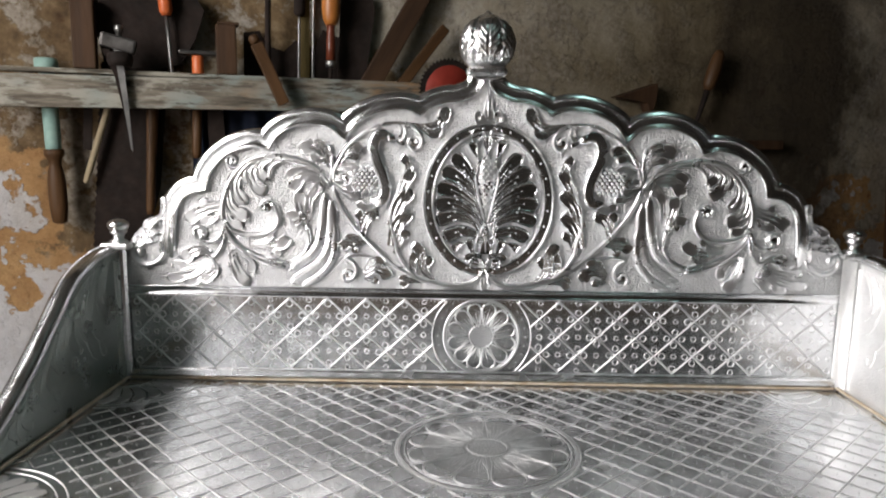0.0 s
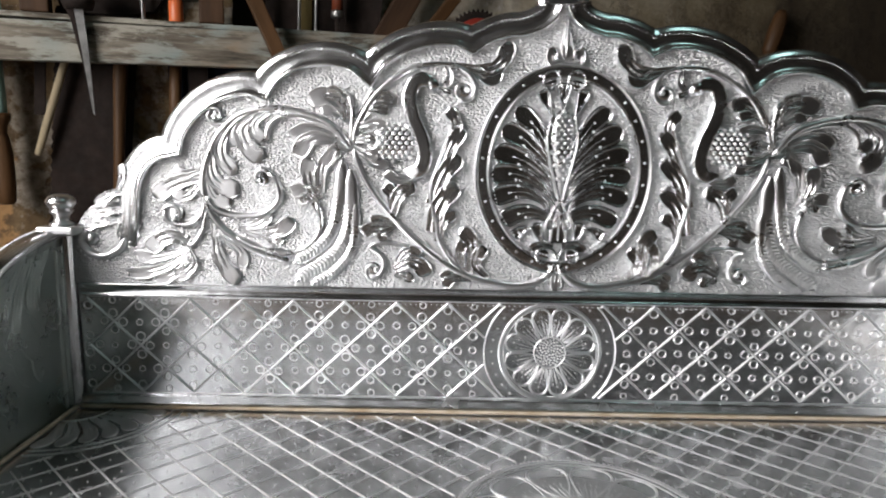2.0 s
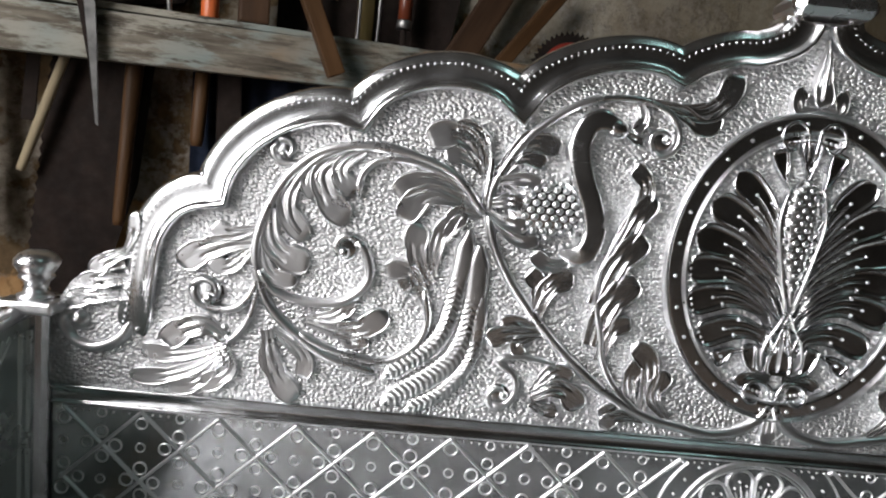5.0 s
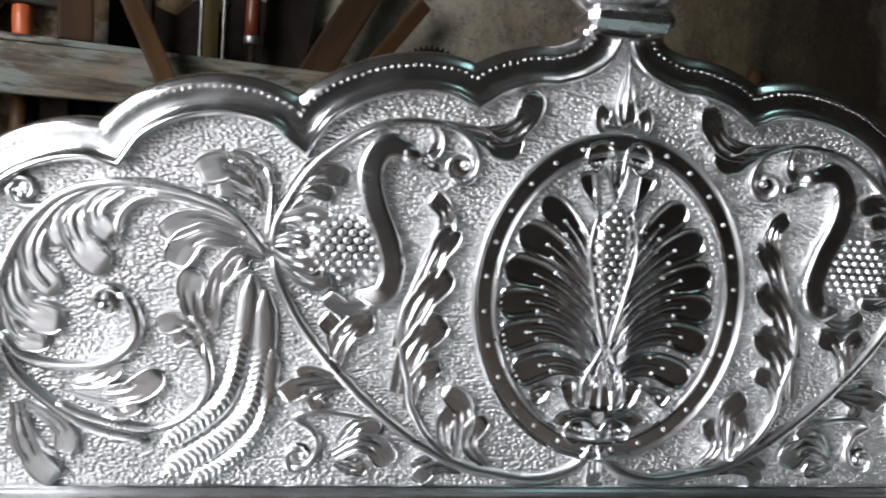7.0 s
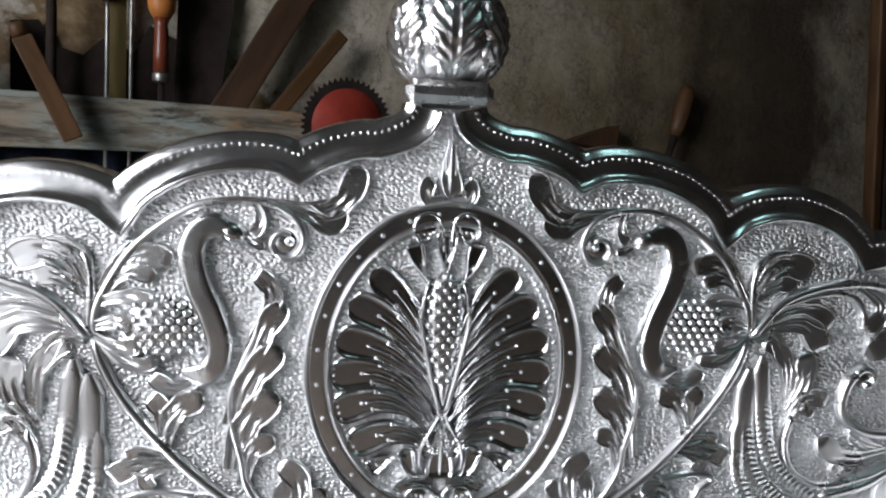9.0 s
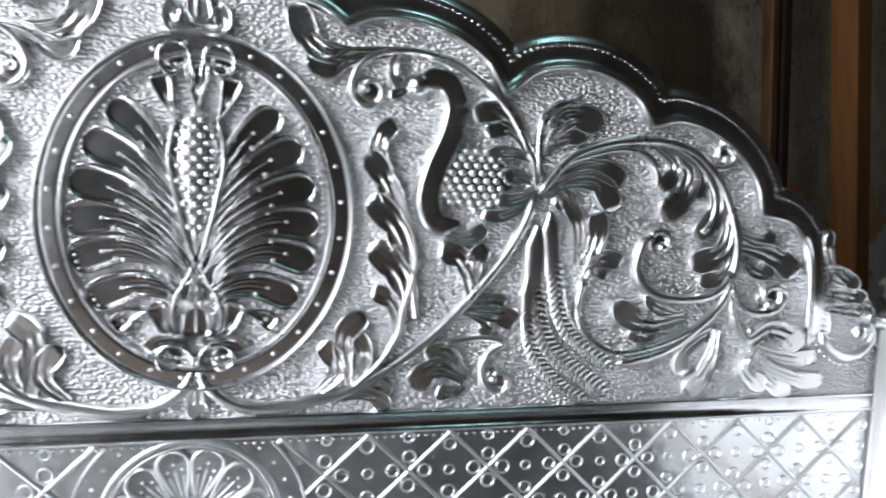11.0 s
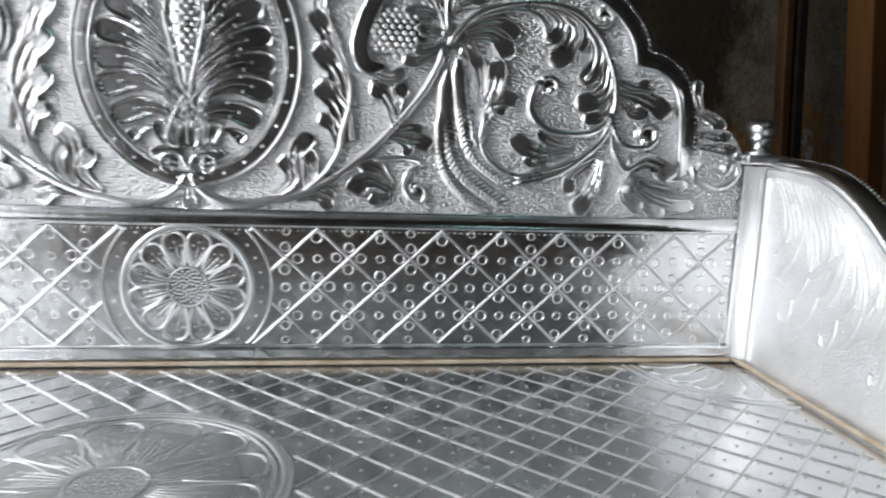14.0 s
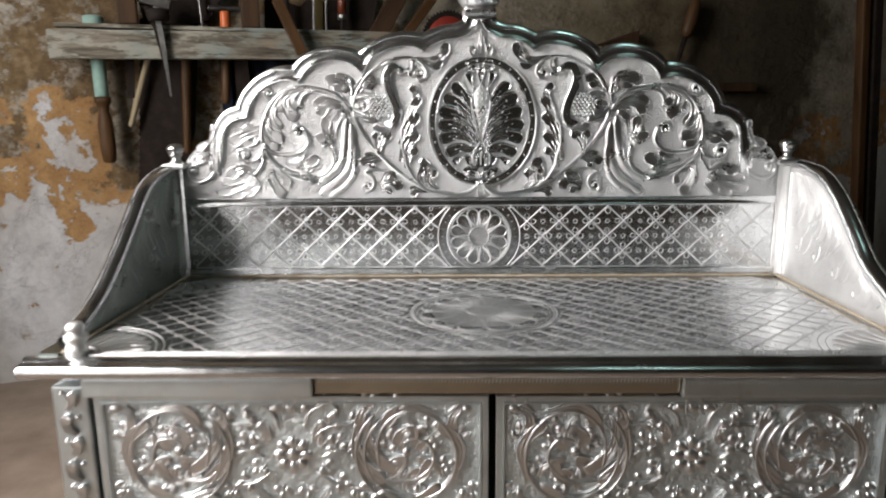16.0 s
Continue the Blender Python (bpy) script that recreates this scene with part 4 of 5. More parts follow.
def front_door(x0, x1, name):
    z0, z1 = FLOOR_Z + 0.055, -0.0500
    w, h = (x1 - x0) * 1000, (z1 - z0) * 1000
    sheet = part("door", slab([(0, 0), (w, 0), (w, h), (0, h)], 0.018), DOORSHEET, cabinet, "embossed silver cabinet door with scrolling leaves")
    on_cabinet(sheet, Matrix.Translation((x0, -0.382, z0)) @ UPRIGHT)
    solid("door_frame", *moulding([(0, h), (w, h), (w, 0), (0, 0)], [(0, -18), (0, 3), (1, 4), (6, 4), (7.5, 3), (8.5, 5), (10, 5), (11, -0.5)], True), DULL, sheet, smooth=False)
    rel = Relief(sheet, SATIN, False)
    cx, cy = w / 2, h - 76

    def bud(x, y, a, size=1.0, name="bud"):
        rel.put(name, dome_geo(x, y, 7.4 * size, 5.4 * size, 4.4 * size, 12, 5, a))

    def sprig(x, y, a, size=1.0):
        """A short stalk that forks into three buds."""
        c, s = math.cos(a), math.sin(a)
        rel.stem([(x, y), (x + 7 * c - 2 * s, y + 7 * s + 2 * c), (x + 14 * c, y + 14 * s)], 1.3, 1.6, 3.0)
        for d, r in ((-0.85, 12), (0.0, 18), (0.85, 12)):
            bud(x + r * size * math.cos(a + d), y + r * size * math.sin(a + d), a + d, size)

    br = random.Random(3)
    for sx in (-1, 1):
        # a round scroll filled with leaves and buds
        ox, oy, r = cx + sx * 143, cy + 1, 62
        turn = [(ox + sx * (r + k * -0.9) * math.cos(a) * (1 - 0.02 * k), oy + (r - 0.9 * k) * math.sin(a)) for k, a in enumerate(np.linspace(-2.2, 3.5, 12))]
        rel.stem([(cx + sx * 60, cy - 92), (cx + sx * 84, cy - 66)] + turn, 3.2, 2.4, 4.6)
        rel.stem([(ox + sx * (r - 8) * math.cos(a), oy + (r - 8) * math.sin(a)) for a in np.linspace(-2.5, 2.0, 10)], 1.5, 1.2, 3.0)
        rel.stem([(ox - sx * 52, oy - 20), (ox - sx * 34, oy - 34), (ox + sx * 4, oy - 32), (ox + sx * 26, oy - 8), (ox + sx * 16, oy + 18), (ox - sx * 8, oy + 16), (ox - sx * 8, oy)], 2.8, 2.4, 4.4)
        for a0, rr in ((0.3, 20), (1.3, 22), (2.4, 24), (3.3, 26), (4.2, 20), (5.3, 22), (0.9, 36), (2.0, 38), (2.9, 40), (5.8, 38), (4.8, 37)):
            sprig(ox + sx * rr * math.cos(a0), oy + rr * math.sin(a0), (a0 + 0.9) if sx > 0 else math.pi - a0 - 0.9, 0.85)
        for a0, b0, rr in ((3.6, 0.5, 46), (4.0, 1.1, 44), (4.5, 0.2, 46), (2.6, -0.4, 44), (1.7, -0.9, 46), (0.7, 3.6, 46), (5.6, 2.4, 46)):
            p = (rr * math.cos(a0), rr * math.sin(a0))
            q = (p[0] * 0.45 + 14 * math.cos(b0), p[1] * 0.45 + 14 * math.sin(b0))
            rel.leaf([(ox + sx * p[0], oy + p[1]), (ox + sx * (p[0] * 0.7 + 5), oy + p[1] * 0.7 + 5), (ox + sx * q[0], oy + q[1])], 4.4, 4.2)
        for gap, w_, a1 in ((5, 2.8, 4.5), (-5, 2.2, 4.1)):
            rel.stem([(ox + sx * (r + gap) * math.cos(a), oy + (r + gap) * math.sin(a)) for a in np.linspace(2.3, a1, 9)], w_, w_ * 0.7, 5.0)
        # leafy stalks between the scroll and the middle flower
        for way in ([(34, -4), (52, 6), (70, 2)], [(24, 22), (44, 36), (72, 40)], [(16, 34), (22, 54), (44, 66), (56, 58), (50, 48)], [(26, -22), (48, -36), (74, -40)], [(62, 62), (84, 72), (120, 70)], [(186, 54), (200, 66), (206, 62)], [(66, -58), (84, -74), (128, -72)]):
            rel.stem([(cx + sx * px, cy + py) for px, py in way], 2.2, 1.8, 4.0)
        for px, py, a in ((66, 4, 0.2), (70, 40, 0.4), (44, 30, 1.4), (52, 8, 1.2), (50, -34, -0.3), (72, -42, -0.8), (30, 58, 2.2), (8, 52, 1.6), (84, 70, 0.3), (118, 66, 0.0), (198, 58, 0.9), (204, -40, -0.8), (34, 8, 0.8), (34, -12, -0.7), (200, 20, 1.4), (14, -40, -1.4), (38, 74, 0.6)):
            sprig(cx + sx * px, cy + py, a if sx > 0 else math.pi - a, br.uniform(0.8, 1.0))
        # broad fronds that sweep round the scroll and into it
        for way, lw in (([(-62, 44), (-66, 4), (-40, -44)], 7.5), ([(-52, 50), (-50, 10), (-22, -30)], 7.0), ([(-46, -46), (-6, -62), (40, -46)], 7.5), ([(50, -34), (58, 8), (34, 46)], 6.5), ([(28, 52), (-8, 60), (-38, 40)], 7.0),
                        ([(-30, -26), (4, -34), (26, -8)], 6.0), ([(20, 24), (-4, 32), (-24, 14)], 6.0)):
            rel.leaf([(ox + sx * px, oy + py) for px, py in way], lw, 4.6)
        for px, py, lw in ((92, 62, 7), (76, -62, 7), (40, 44, 6), (44, -46, 6), (200, 58, 6), (206, -52, 6)):
            rel.leaf([(cx + sx * px, cy + py), (cx + sx * (px - 8), cy + py - 10), (cx + sx * (px - 10), cy + py - 26)], lw, 4.4)
        rel.ball(cx + sx * 52, cy + 52, 6, 6)
        rel.ball(ox - sx * 6, oy + 4, 7, 6.5)
        for px, py in ((88, 58), (96, 66), (78, 20), (82, -20), (46, -60), (190, 72), (100, -74)):
            rel.ball(cx + sx * (px + br.uniform(-2, 2)), cy + py, 4, 4.2)
        rel.stem([(cx + sx * 16, cy - 58), (cx + sx * 60, cy - 96), (cx + sx * 140, cy - 104), (cx + sx * 200, cy - 92)], 3, 2.4, 4.4)
        for px in (70, 110, 150, 188):
            sprig(cx + sx * px, cy - 98, -1.2 if sx > 0 else math.pi + 1.2)
    rel.put("flower_heart", dome_geo(cx, cy, 9.5, 9.5, 6, 18, 5))
    for i in range(8):
        a = 2 * math.pi * i / 8
        bud(cx + 16 * math.cos(a), cy + 16 * math.sin(a), a, 1.25, "petal")
    return sheet


front_door(-0.469, -0.001, "left")
front_door(0.008, 0.4705, "right")
for sgn in (-1, 1):
    post_ = part("pilaster", box_bm(-0.0215, 0.0215, -0.386, -0.3625, FLOOR_Z + 0.04, -0.0375, 0.003), DULL, cabinet, "narrow silver pilaster with climbing leaves")
    on_cabinet(post_, Matrix.Translation((sgn * 0.496, 0, 0)))
    sheet = Relief(post_, SATIN, False)
    for i in range(8):
        zz = FLOOR_Z * 1000 + 62 + i * 30
        for geo, nm in ((leaf_geo([(-5, zz), (4, zz + 10), (6, zz + 26)] if i % 2 else [(5, zz), (-4, zz + 10), (-6, zz + 26)], 6.5, 8), "leaf"), (dome_geo(-8 if i % 2 else 8, zz + 22, 3.5, 3.5, 5, 10, 4), "boss")):
            lf = sheet.put(nm, geo)
            lf.matrix_basis = Matrix.Translation((0, -0.386, 0)) @ UPRIGHT
    foot = part("foot", box_bm(-0.03, 0.03, -0.03, 0.03, 0.0, 0.04, 0.004), DULL, cabinet)
    on_cabinet(foot, Matrix.Translation((sgn * 0.48, -0.33, FLOOR_Z)))
    on_cabinet(again(foot, Matrix.Identity(4)), Matrix.Translation((sgn * 0.48, -0.02, FLOOR_Z)))

# ---------- finials ----------
FIN = [(0.0115, 0.0), (0.0120, 0.003), (0.0085, 0.005), (0.0070, 0.010), (0.0078, 0.015), (0.0105, 0.018), (0.0112, 0.020), (0.0098, 0.022), (0.0122, 0.0265), (0.0140, 0.0310), (0.0138, 0.0350), (0.0112, 0.0395), (0.0070, 0.0425), (0.0015, 0.0435)]
for sgn in (-1, 1):
    fin = solid("finial", *lathe([(r, z * 0.74) for r, z in FIN], 24), SILVER, cabinet, "turned silver finial")
    on_cabinet(fin, Matrix.Translation((sgn * 0.5015, -0.004, 0.1965)))
    plinth = part("finial_plinth", box_bm(-0.0185, 0.0185, -0.016, 0.016, 0.0, 0.0085, 0.002), SILVER, cabinet)
    on_cabinet(plinth, Matrix.Translation((sgn * 0.5015, -0.004, 0.188)))
    fin2 = solid("finial", *lathe([(r * 0.85, z * 0.76) for r, z in [(0.0145, 0), (0.0150, 0.016), (0.0115, 0.018), (0.0125, 0.021), (0.0160, 0.027), (0.0150, 0.033), (0.0105, 0.037), (0.0120, 0.042), (0.0120, 0.047), (0.0085, 0.052), (0.001, 0.054)]], 20), FROST, cabinet, "turned silver finial")
    on_cabinet(fin2, Matrix.Translation((sgn * 0.482, -0.383, 0.0)))

# knob on top of the crest: a square collar and a leafy bud
knob_m = Matrix.Translation((0, 0.006, 0))
on_cabinet(part("knob_collar", box_bm(-0.0265, 0.0265, -0.022, 0.018, 0.4235, 0.4375, 0.0045, 1), SILVER, cabinet, "silver collar under the bud"), knob_m)
BUD = [(r * 1.13, z + max(0, z - 0.4375) * 0.10) for r, z in [(0.018, 0.4375), (0.0245, 0.440), (0.0305, 0.447), (0.0340, 0.457), (0.0345, 0.465), (0.0330, 0.474), (0.0285, 0.483), (0.0215, 0.490), (0.0125, 0.4955), (0.005, 0.499), (0.001, 0.503)]]
bud = solid("knob_bud", *lathe([(r * 0.86, z) for r, z in BUD], 48), SILVER, cabinet, "embossed silver lotus bud")
on_cabinet(bud, knob_m)
# six broad acanthus leaves with a double mid rib, slanting veins and lobed edges
for i in range(6):
    a = 2 * math.pi * i / 6 - math.pi / 2
    vs, fs = [], []
    nj, nk = 46, 21
    zs = np.linspace(0.4385, 0.5055, nj)
    rr = np.interp(zs, [z for _, z in BUD], [r for r, _ in BUD])
    for j, z in enumerate(zs):
        f = j / (nj - 1)
        lobes = 1 - 0.16 * abs(math.sin(math.pi * f * 4.5)) ** 3
        wide = 0.56 * math.sin(math.pi * min(1, f * 0.82 + 0.15)) ** 0.6 * lobes
        for k in range(nk):
            s = -1 + 2 * k / (nk - 1)
            b = a + wide * s
            e = abs(s)
            rib_ = math.exp(-(((e - 0.13) / 0.07) ** 2))
            vein = (0.5 + 0.5 * math.cos(2 * math.pi * (f * 7.5 - e * 2.2))) * min(1, e * 3)
            lift = 0.885 + 0.07 * rib_ + 0.055 * vein + 0.05 * e * (1 - e) * 4 if e < 0.99 else 0.80
            vs.append((rr[j] * lift * math.cos(b), rr[j] * lift * math.sin(b), z))
    for j in range(nj - 1):
        for k in range(nk - 1):
            q = j * nk + k
            fs.append((q, q + 1, q + nk + 1, q + nk))
    on_cabinet(solid("bud_leaf", vs, fs, SILVER, cabinet), knob_m)

# ---------- workshop: floor, walls, ceiling ----------
def plaster():
    """Old wall: blue-grey whitewash below, flaking to ochre mud plaster, patched with grey above."""
    m, nt, p = material("flaking_whitewashed_plaster")
    v = coords(nt)
    sep = nt.nodes.new("ShaderNodeSeparateXYZ")
    nt.links.new(v, sep.inputs[0])
    edge = noise_at(nt, v, 5.5, 9, 0.62)
    fine = noise_at(nt, v, 34, 7, 0.6)
    small = noise_at(nt, v, 17, 8, 0.68)

    def math_(op, a, b):
        n = nt.nodes.new("ShaderNodeMath")
        n.operation = op
        for k, x in enumerate((a, b)):
            if isinstance(x, (int, float)):
                n.inputs[k].default_value = x
            else:
                nt.links.new(x, n.inputs[k])
        return n.outputs[0]

    def mix(fac, a, b):
        n = nt.nodes.new("ShaderNodeMixRGB")
        nt.links.new(fac, n.inputs[0])
        for k, x in ((1, a), (2, b)):
            if isinstance(x, tuple):
                n.inputs[k].default_value = (*x, 1)
            else:
                nt.links.new(x, n.inputs[k])
        return n.outputs[0]

    mud = ramp(nt, fine, [(0.28, (0.08, 0.050, 0.023)), (0.5, (0.17, 0.115, 0.057)), (0.72, (0.30, 0.225, 0.135))])
    ochre = ramp(nt, small, [(0.3, (0.36, 0.20, 0.085)), (0.6, (0.50, 0.31, 0.14)), (0.8, (0.42, 0.36, 0.28))])
    wash = ramp(nt, small, [(0.25, (0.47, 0.47, 0.48)), (0.5, (0.61, 0.615, 0.64)), (0.8, (0.70, 0.70, 0.70))])
    old = ramp(nt, noise_at(nt, v, 9, 8, 0.7), [(0.3, (0.28, 0.24, 0.175)), (0.55, (0.44, 0.405, 0.335)), (0.8, (0.52, 0.495, 0.435))])
    # height of the edge of each coat wanders with the noise
    low = math_("SUBTRACT", math_("MULTIPLY", math_("SUBTRACT", edge, 0.5), 1.15), sep.outputs[2])
    holes = ramp(nt, small, [(0.335, grey(0)), (0.355, grey(1))])
    has_wash = math_("MULTIPLY", ramp(nt, math_("ADD", low, 0.60), [(0.49, grey(0)), (0.505, grey(1))]), holes)
    has_ochre = ramp(nt, math_("ADD", low, 0.72), [(0.49, grey(0)), (0.52, grey(1))])
    has_old = ramp(nt, math_("ADD", edge, math_("MULTIPLY", sep.outputs[0], 0.30)), [(0.36, grey(0)), (0.40, grey(1))])
    stains = ramp(nt, noise_at(nt, coords(nt, (1, 1, 0.35)), 3.1, 6, 0.6), [(0.42, grey(1)), (0.62, (0.52, 0.46, 0.38))])
    # pale crumbling flakes left on the mud
    flakes = ramp(nt, noise_at(nt, v, 10, 12, 0.72), [(0.50, grey(0)), (0.545, grey(0.9))])
    pale = ramp(nt, noise_at(nt, v, 70, 6, 0.7), [(0.3, (0.19, 0.155, 0.11)), (0.52, (0.39, 0.36, 0.315)), (0.75, (0.53, 0.51, 0.475))])
    upper = mix(flakes, mix(has_old, mud, old), pale)
    col = mix(has_wash, mix(has_ochre, upper, ochre), wash)
    mul = nt.nodes.new("ShaderNodeMixRGB")
    mul.blend_type = "MULTIPLY"
    mul.inputs[0].default_value = 0.8
    nt.links.new(col, mul.inputs[1])
    nt.links.new(stains, mul.inputs[2])
    # the far end's shade put into the colour, browned, then paler at the last
    far_shade = ramp(nt, math_("ADD", math_("MULTIPLY", sep.outputs[0], 0.46), math_("MULTIPLY", noise_at(nt, v, 2.4, 8, 0.68), 0.7)), [(0.34, grey(1)), (0.56, (0.52, 0.475, 0.375)), (0.68, (0.175, 0.145, 0.10)), (0.86, (0.125, 0.105, 0.075)), (0.96, (0.62, 0.60, 0.57)), (1.0, (0.80, 0.77, 0.73))])
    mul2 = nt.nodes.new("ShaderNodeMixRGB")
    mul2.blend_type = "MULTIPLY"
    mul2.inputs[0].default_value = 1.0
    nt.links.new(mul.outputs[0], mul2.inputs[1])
    nt.links.new(far_shade, mul2.inputs[2])
    grit = nt.nodes.new("ShaderNodeMixRGB")
    grit.blend_type = "MULTIPLY"
    nt.links.new(ramp(nt, has_wash, [(0.0, grey(0.42)), (1.0, grey(0.18))]), grit.inputs[0])
    nt.links.new(mul2.outputs[0], grit.inputs[1])
    nt.links.new(ramp(nt, noise_at(nt, v, 95, 9, 0.75), [(0.33, (0.50, 0.45, 0.40)), (0.52, grey(0.95)), (0.7, grey(1.0))]), grit.inputs[2])
    # small rusty spots
    rust = nt.nodes.new("ShaderNodeMixRGB")
    rust.blend_type = "MULTIPLY"
    nt.links.new(ramp(nt, noise_at(nt, v, 11, 5, 0.6), [(0.63, grey(0)), (0.69, grey(0.85))]), rust.inputs[0])
    nt.links.new(grit.outputs[0], rust.inputs[1])
    rust.inputs[2].default_value = (0.50, 0.33, 0.17, 1)
    nt.links.new(rust.outputs[0], p.inputs["Base Color"])
    p.inputs["Roughness"].default_value = 0.93
    c1 = bump(nt, p, math_("ADD", has_wash, math_("MULTIPLY", flakes, 0.6)), 0.6, 0.005)
    bump(nt, p, noise_at(nt, v, 48, 10, 0.72), 0.55, 0.008, c1)
    return m


PLASTER = plaster()
SOOT = plain("sooty_plaster", (0.030, 0.026, 0.021), (0.075, 0.066, 0.055), 0.95, 3)
DIRT = plain("trodden_earth_floor", (0.15, 0.108, 0.082), (0.29, 0.235, 0.19), 0.96, 5, relief=0.8, c2=(0.36, 0.31, 0.27))
WALL_A = math.degrees(math.atan(0.36))
WALL = pose(0, 0.76, 0, 0, 0, WALL_A)

nx, nz = 150, 60
gx, gz = np.linspace(-3.3, 3.6, nx), np.linspace(FLOOR_Z - 0.02, 2.06, nz)
vs = [(x, 0.012 * noise.noise((x * 2.1, 3.3, z * 2.1)) + 0.004 * noise.noise((x * 9, 1.3, z * 9)), z) for x in gx for z in gz]
fs = [(i * nz + j, (i + 1) * nz + j, (i + 1) * nz + j + 1, i * nz + j + 1) for i in range(nx - 1) for j in range(nz - 1)]
bm = bmesh.new()
bv = [bm.verts.new(v) for v in vs]
for f in fs:
    bm.faces.new([bv[i] for i in f])
box_bm(-3.3, 3.6, 0.03, 0.2, FLOOR_Z - 0.02, 2.06, 0, 1, bm)
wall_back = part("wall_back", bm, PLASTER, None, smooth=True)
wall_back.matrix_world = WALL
tagged(wall_back, "old plaster wall with flaking blue-grey whitewash and ochre patches", "wall", kind="structure")


def shell(name, boxes, mat, label):
    bm = bmesh.new()
    for b in boxes:
        box_bm(*b, 0, 1, bm)
    tagged(part(name, bm, mat, None), label, name.split("_")[0], kind="structure")


shell("floor", [(-4, 4, -5, 3, FLOOR_Z - 0.1, FLOOR_Z)], DIRT, "bare brown trodden earth floor")
shell("ceiling", [(-4, 0.5, -5, 3, 2.05, 2.15), (0.94, 4, -5, 3, 2.05, 2.15), (0.5, 0.94, -5, -1.14, 2.05, 2.15), (0.5, 0.94, -0.86, 3, 2.05, 2.15)], SOOT, "dark sooty workshop ceiling")
LX = -1.30
shell("wall_left", [(LX - 0.15, LX, -3.4, -2.62, FLOOR_Z, 2.05), (LX - 0.15, LX, -2.62, -1.5, 1.32, 2.05), (LX - 0.15, LX, -1.5, -1.12, FLOOR_Z, 2.05), (LX - 0.15, LX, -1.12, -0.44, FLOOR_Z, 0.20),
                    (LX - 0.15, LX, -1.12, -0.44, 1.32, 2.05), (LX - 0.15, LX, -0.44, 1.0, FLOOR_Z, 2.05)], SOOT, "dark plastered wall with a window and an open doorway")
shell("wall_right", [(2.7, 2.85, -5, 3, FLOOR_Z, 2.05)], SOOT, "dark plastered side wall")
shell("wall_front", [(-4, 4, -3.4, -3.25, FLOOR_Z, 2.05)], SOOT, "dark plastered end wall")

# ---------- materials of the tools ----------
def flaking_plank():
    """Grey split wood with remains of pale paint, bluish in places."""
    m, nt, p = material("weathered_painted_plank")
    v = coords(nt, (0.10, 1, 1))
    grain = noise_at(nt, v, 70, 8, 0.65)
    wood = ramp(nt, grain, [(0.34, (0.025, 0.020, 0.014)), (0.48, (0.11, 0.095, 0.072)), (0.7, (0.26, 0.235, 0.19))])
    tint = ramp(nt, noise_at(nt, coords(nt), 4.5, 3), [(0.40, (0.34, 0.325, 0.275)), (0.54, (0.23, 0.275, 0.26)), (0.68, (0.25, 0.155, 0.08))])
    mx = nt.nodes.new("ShaderNodeMixRGB")
    nt.links.new(ramp(nt, noise_at(nt, coords(nt, (0.22, 1, 1)), 46, 10, 0.72), [(0.47, grey(0)), (0.55, grey(0.85))]), mx.inputs[0])
    nt.links.new(wood, mx.inputs[1])
    nt.links.new(tint, mx.inputs[2])
    nt.links.new(mx.outputs[0], p.inputs["Base Color"])
    p.inputs["Roughness"].default_value = 0.88
    c1 = bump(nt, p, grain, 0.9, 0.004)
    bump(nt, p, noise_at(nt, coords(nt), 120, 6, 0.7), 0.4, 0.002, c1)
    return m


GREYWOOD = flaking_plank()
BROWNWOOD = plain("dark_brown_wood", (0.022, 0.012, 0.007), (0.066, 0.035, 0.018), 0.7, 30, (1, 1, 0.12), 0.4)
REDWOOD = plain("worn_reddish_wood", (0.034, 0.017, 0.007), (0.098, 0.050, 0.021), 0.55, 28, (1, 1, 0.15), 0.35)
ORANGEWOOD = plain("varnished_orange_wood", (0.30, 0.10, 0.02), (0.50, 0.20, 0.05), 0.35, 22, (1, 1, 0.12), 0.15)
PALEWOOD = plain("pale_wood", (0.19, 0.15, 0.09), (0.36, 0.30, 0.20), 0.7, 26, (1, 1, 0.12), 0.35)
MINT = plain("mint_green_paint", (0.14, 0.25, 0.22), (0.26, 0.38, 0.34), 0.5, 20, relief=0.25)
RUST = plain("dark_rusty_steel", (0.008, 0.006, 0.005), (0.024, 0.016, 0.013), 0.88, 24, relief=0.4)
STEEL = plain("grey_steel", (0.16, 0.16, 0.16), (0.36, 0.36, 0.35), 0.46, 30, relief=0.2, metal=1.0)
REDPAINT = plain("faded_red_paint", (0.15, 0.016, 0.010), (0.25, 0.032, 0.020), 0.55, 18, relief=0.3)
DARKSTEEL = plain("dark_worn_steel", (0.045, 0.042, 0.040), (0.15, 0.145, 0.14), 0.5, 36, relief=0.3, metal=1.0)
ORANGE = plain("orange_plastic", (0.42, 0.085, 0.022), (0.56, 0.14, 0.04), 0.4, 10, relief=0.05)
TIMBER = plain("orange_brown_timber", (0.075, 0.031, 0.009), (0.155, 0.068, 0.020), 0.75, 20, (1, 1, 0.1), 0.5)
BLUE = plain("blue_plastic", (0.03, 0.07, 0.20), (0.06, 0.12, 0.30), 0.5, 8, relief=0.1)
SACK = plain("dark_sackcloth", (0.018, 0.015, 0.014), (0.05, 0.042, 0.04), 0.95, 30, relief=0.8)


def on_wall(ob, x, y, z, turn=0.0, lean=0.0):
    """Places an object in the wall's frame; turn tips it in the wall's plane, lean away from it (degrees)."""
    ob.matrix_world = WALL @ Matrix.Translation((x, y, z)) @ pose(0, 0, 0, lean, turn, 0)
    return ob


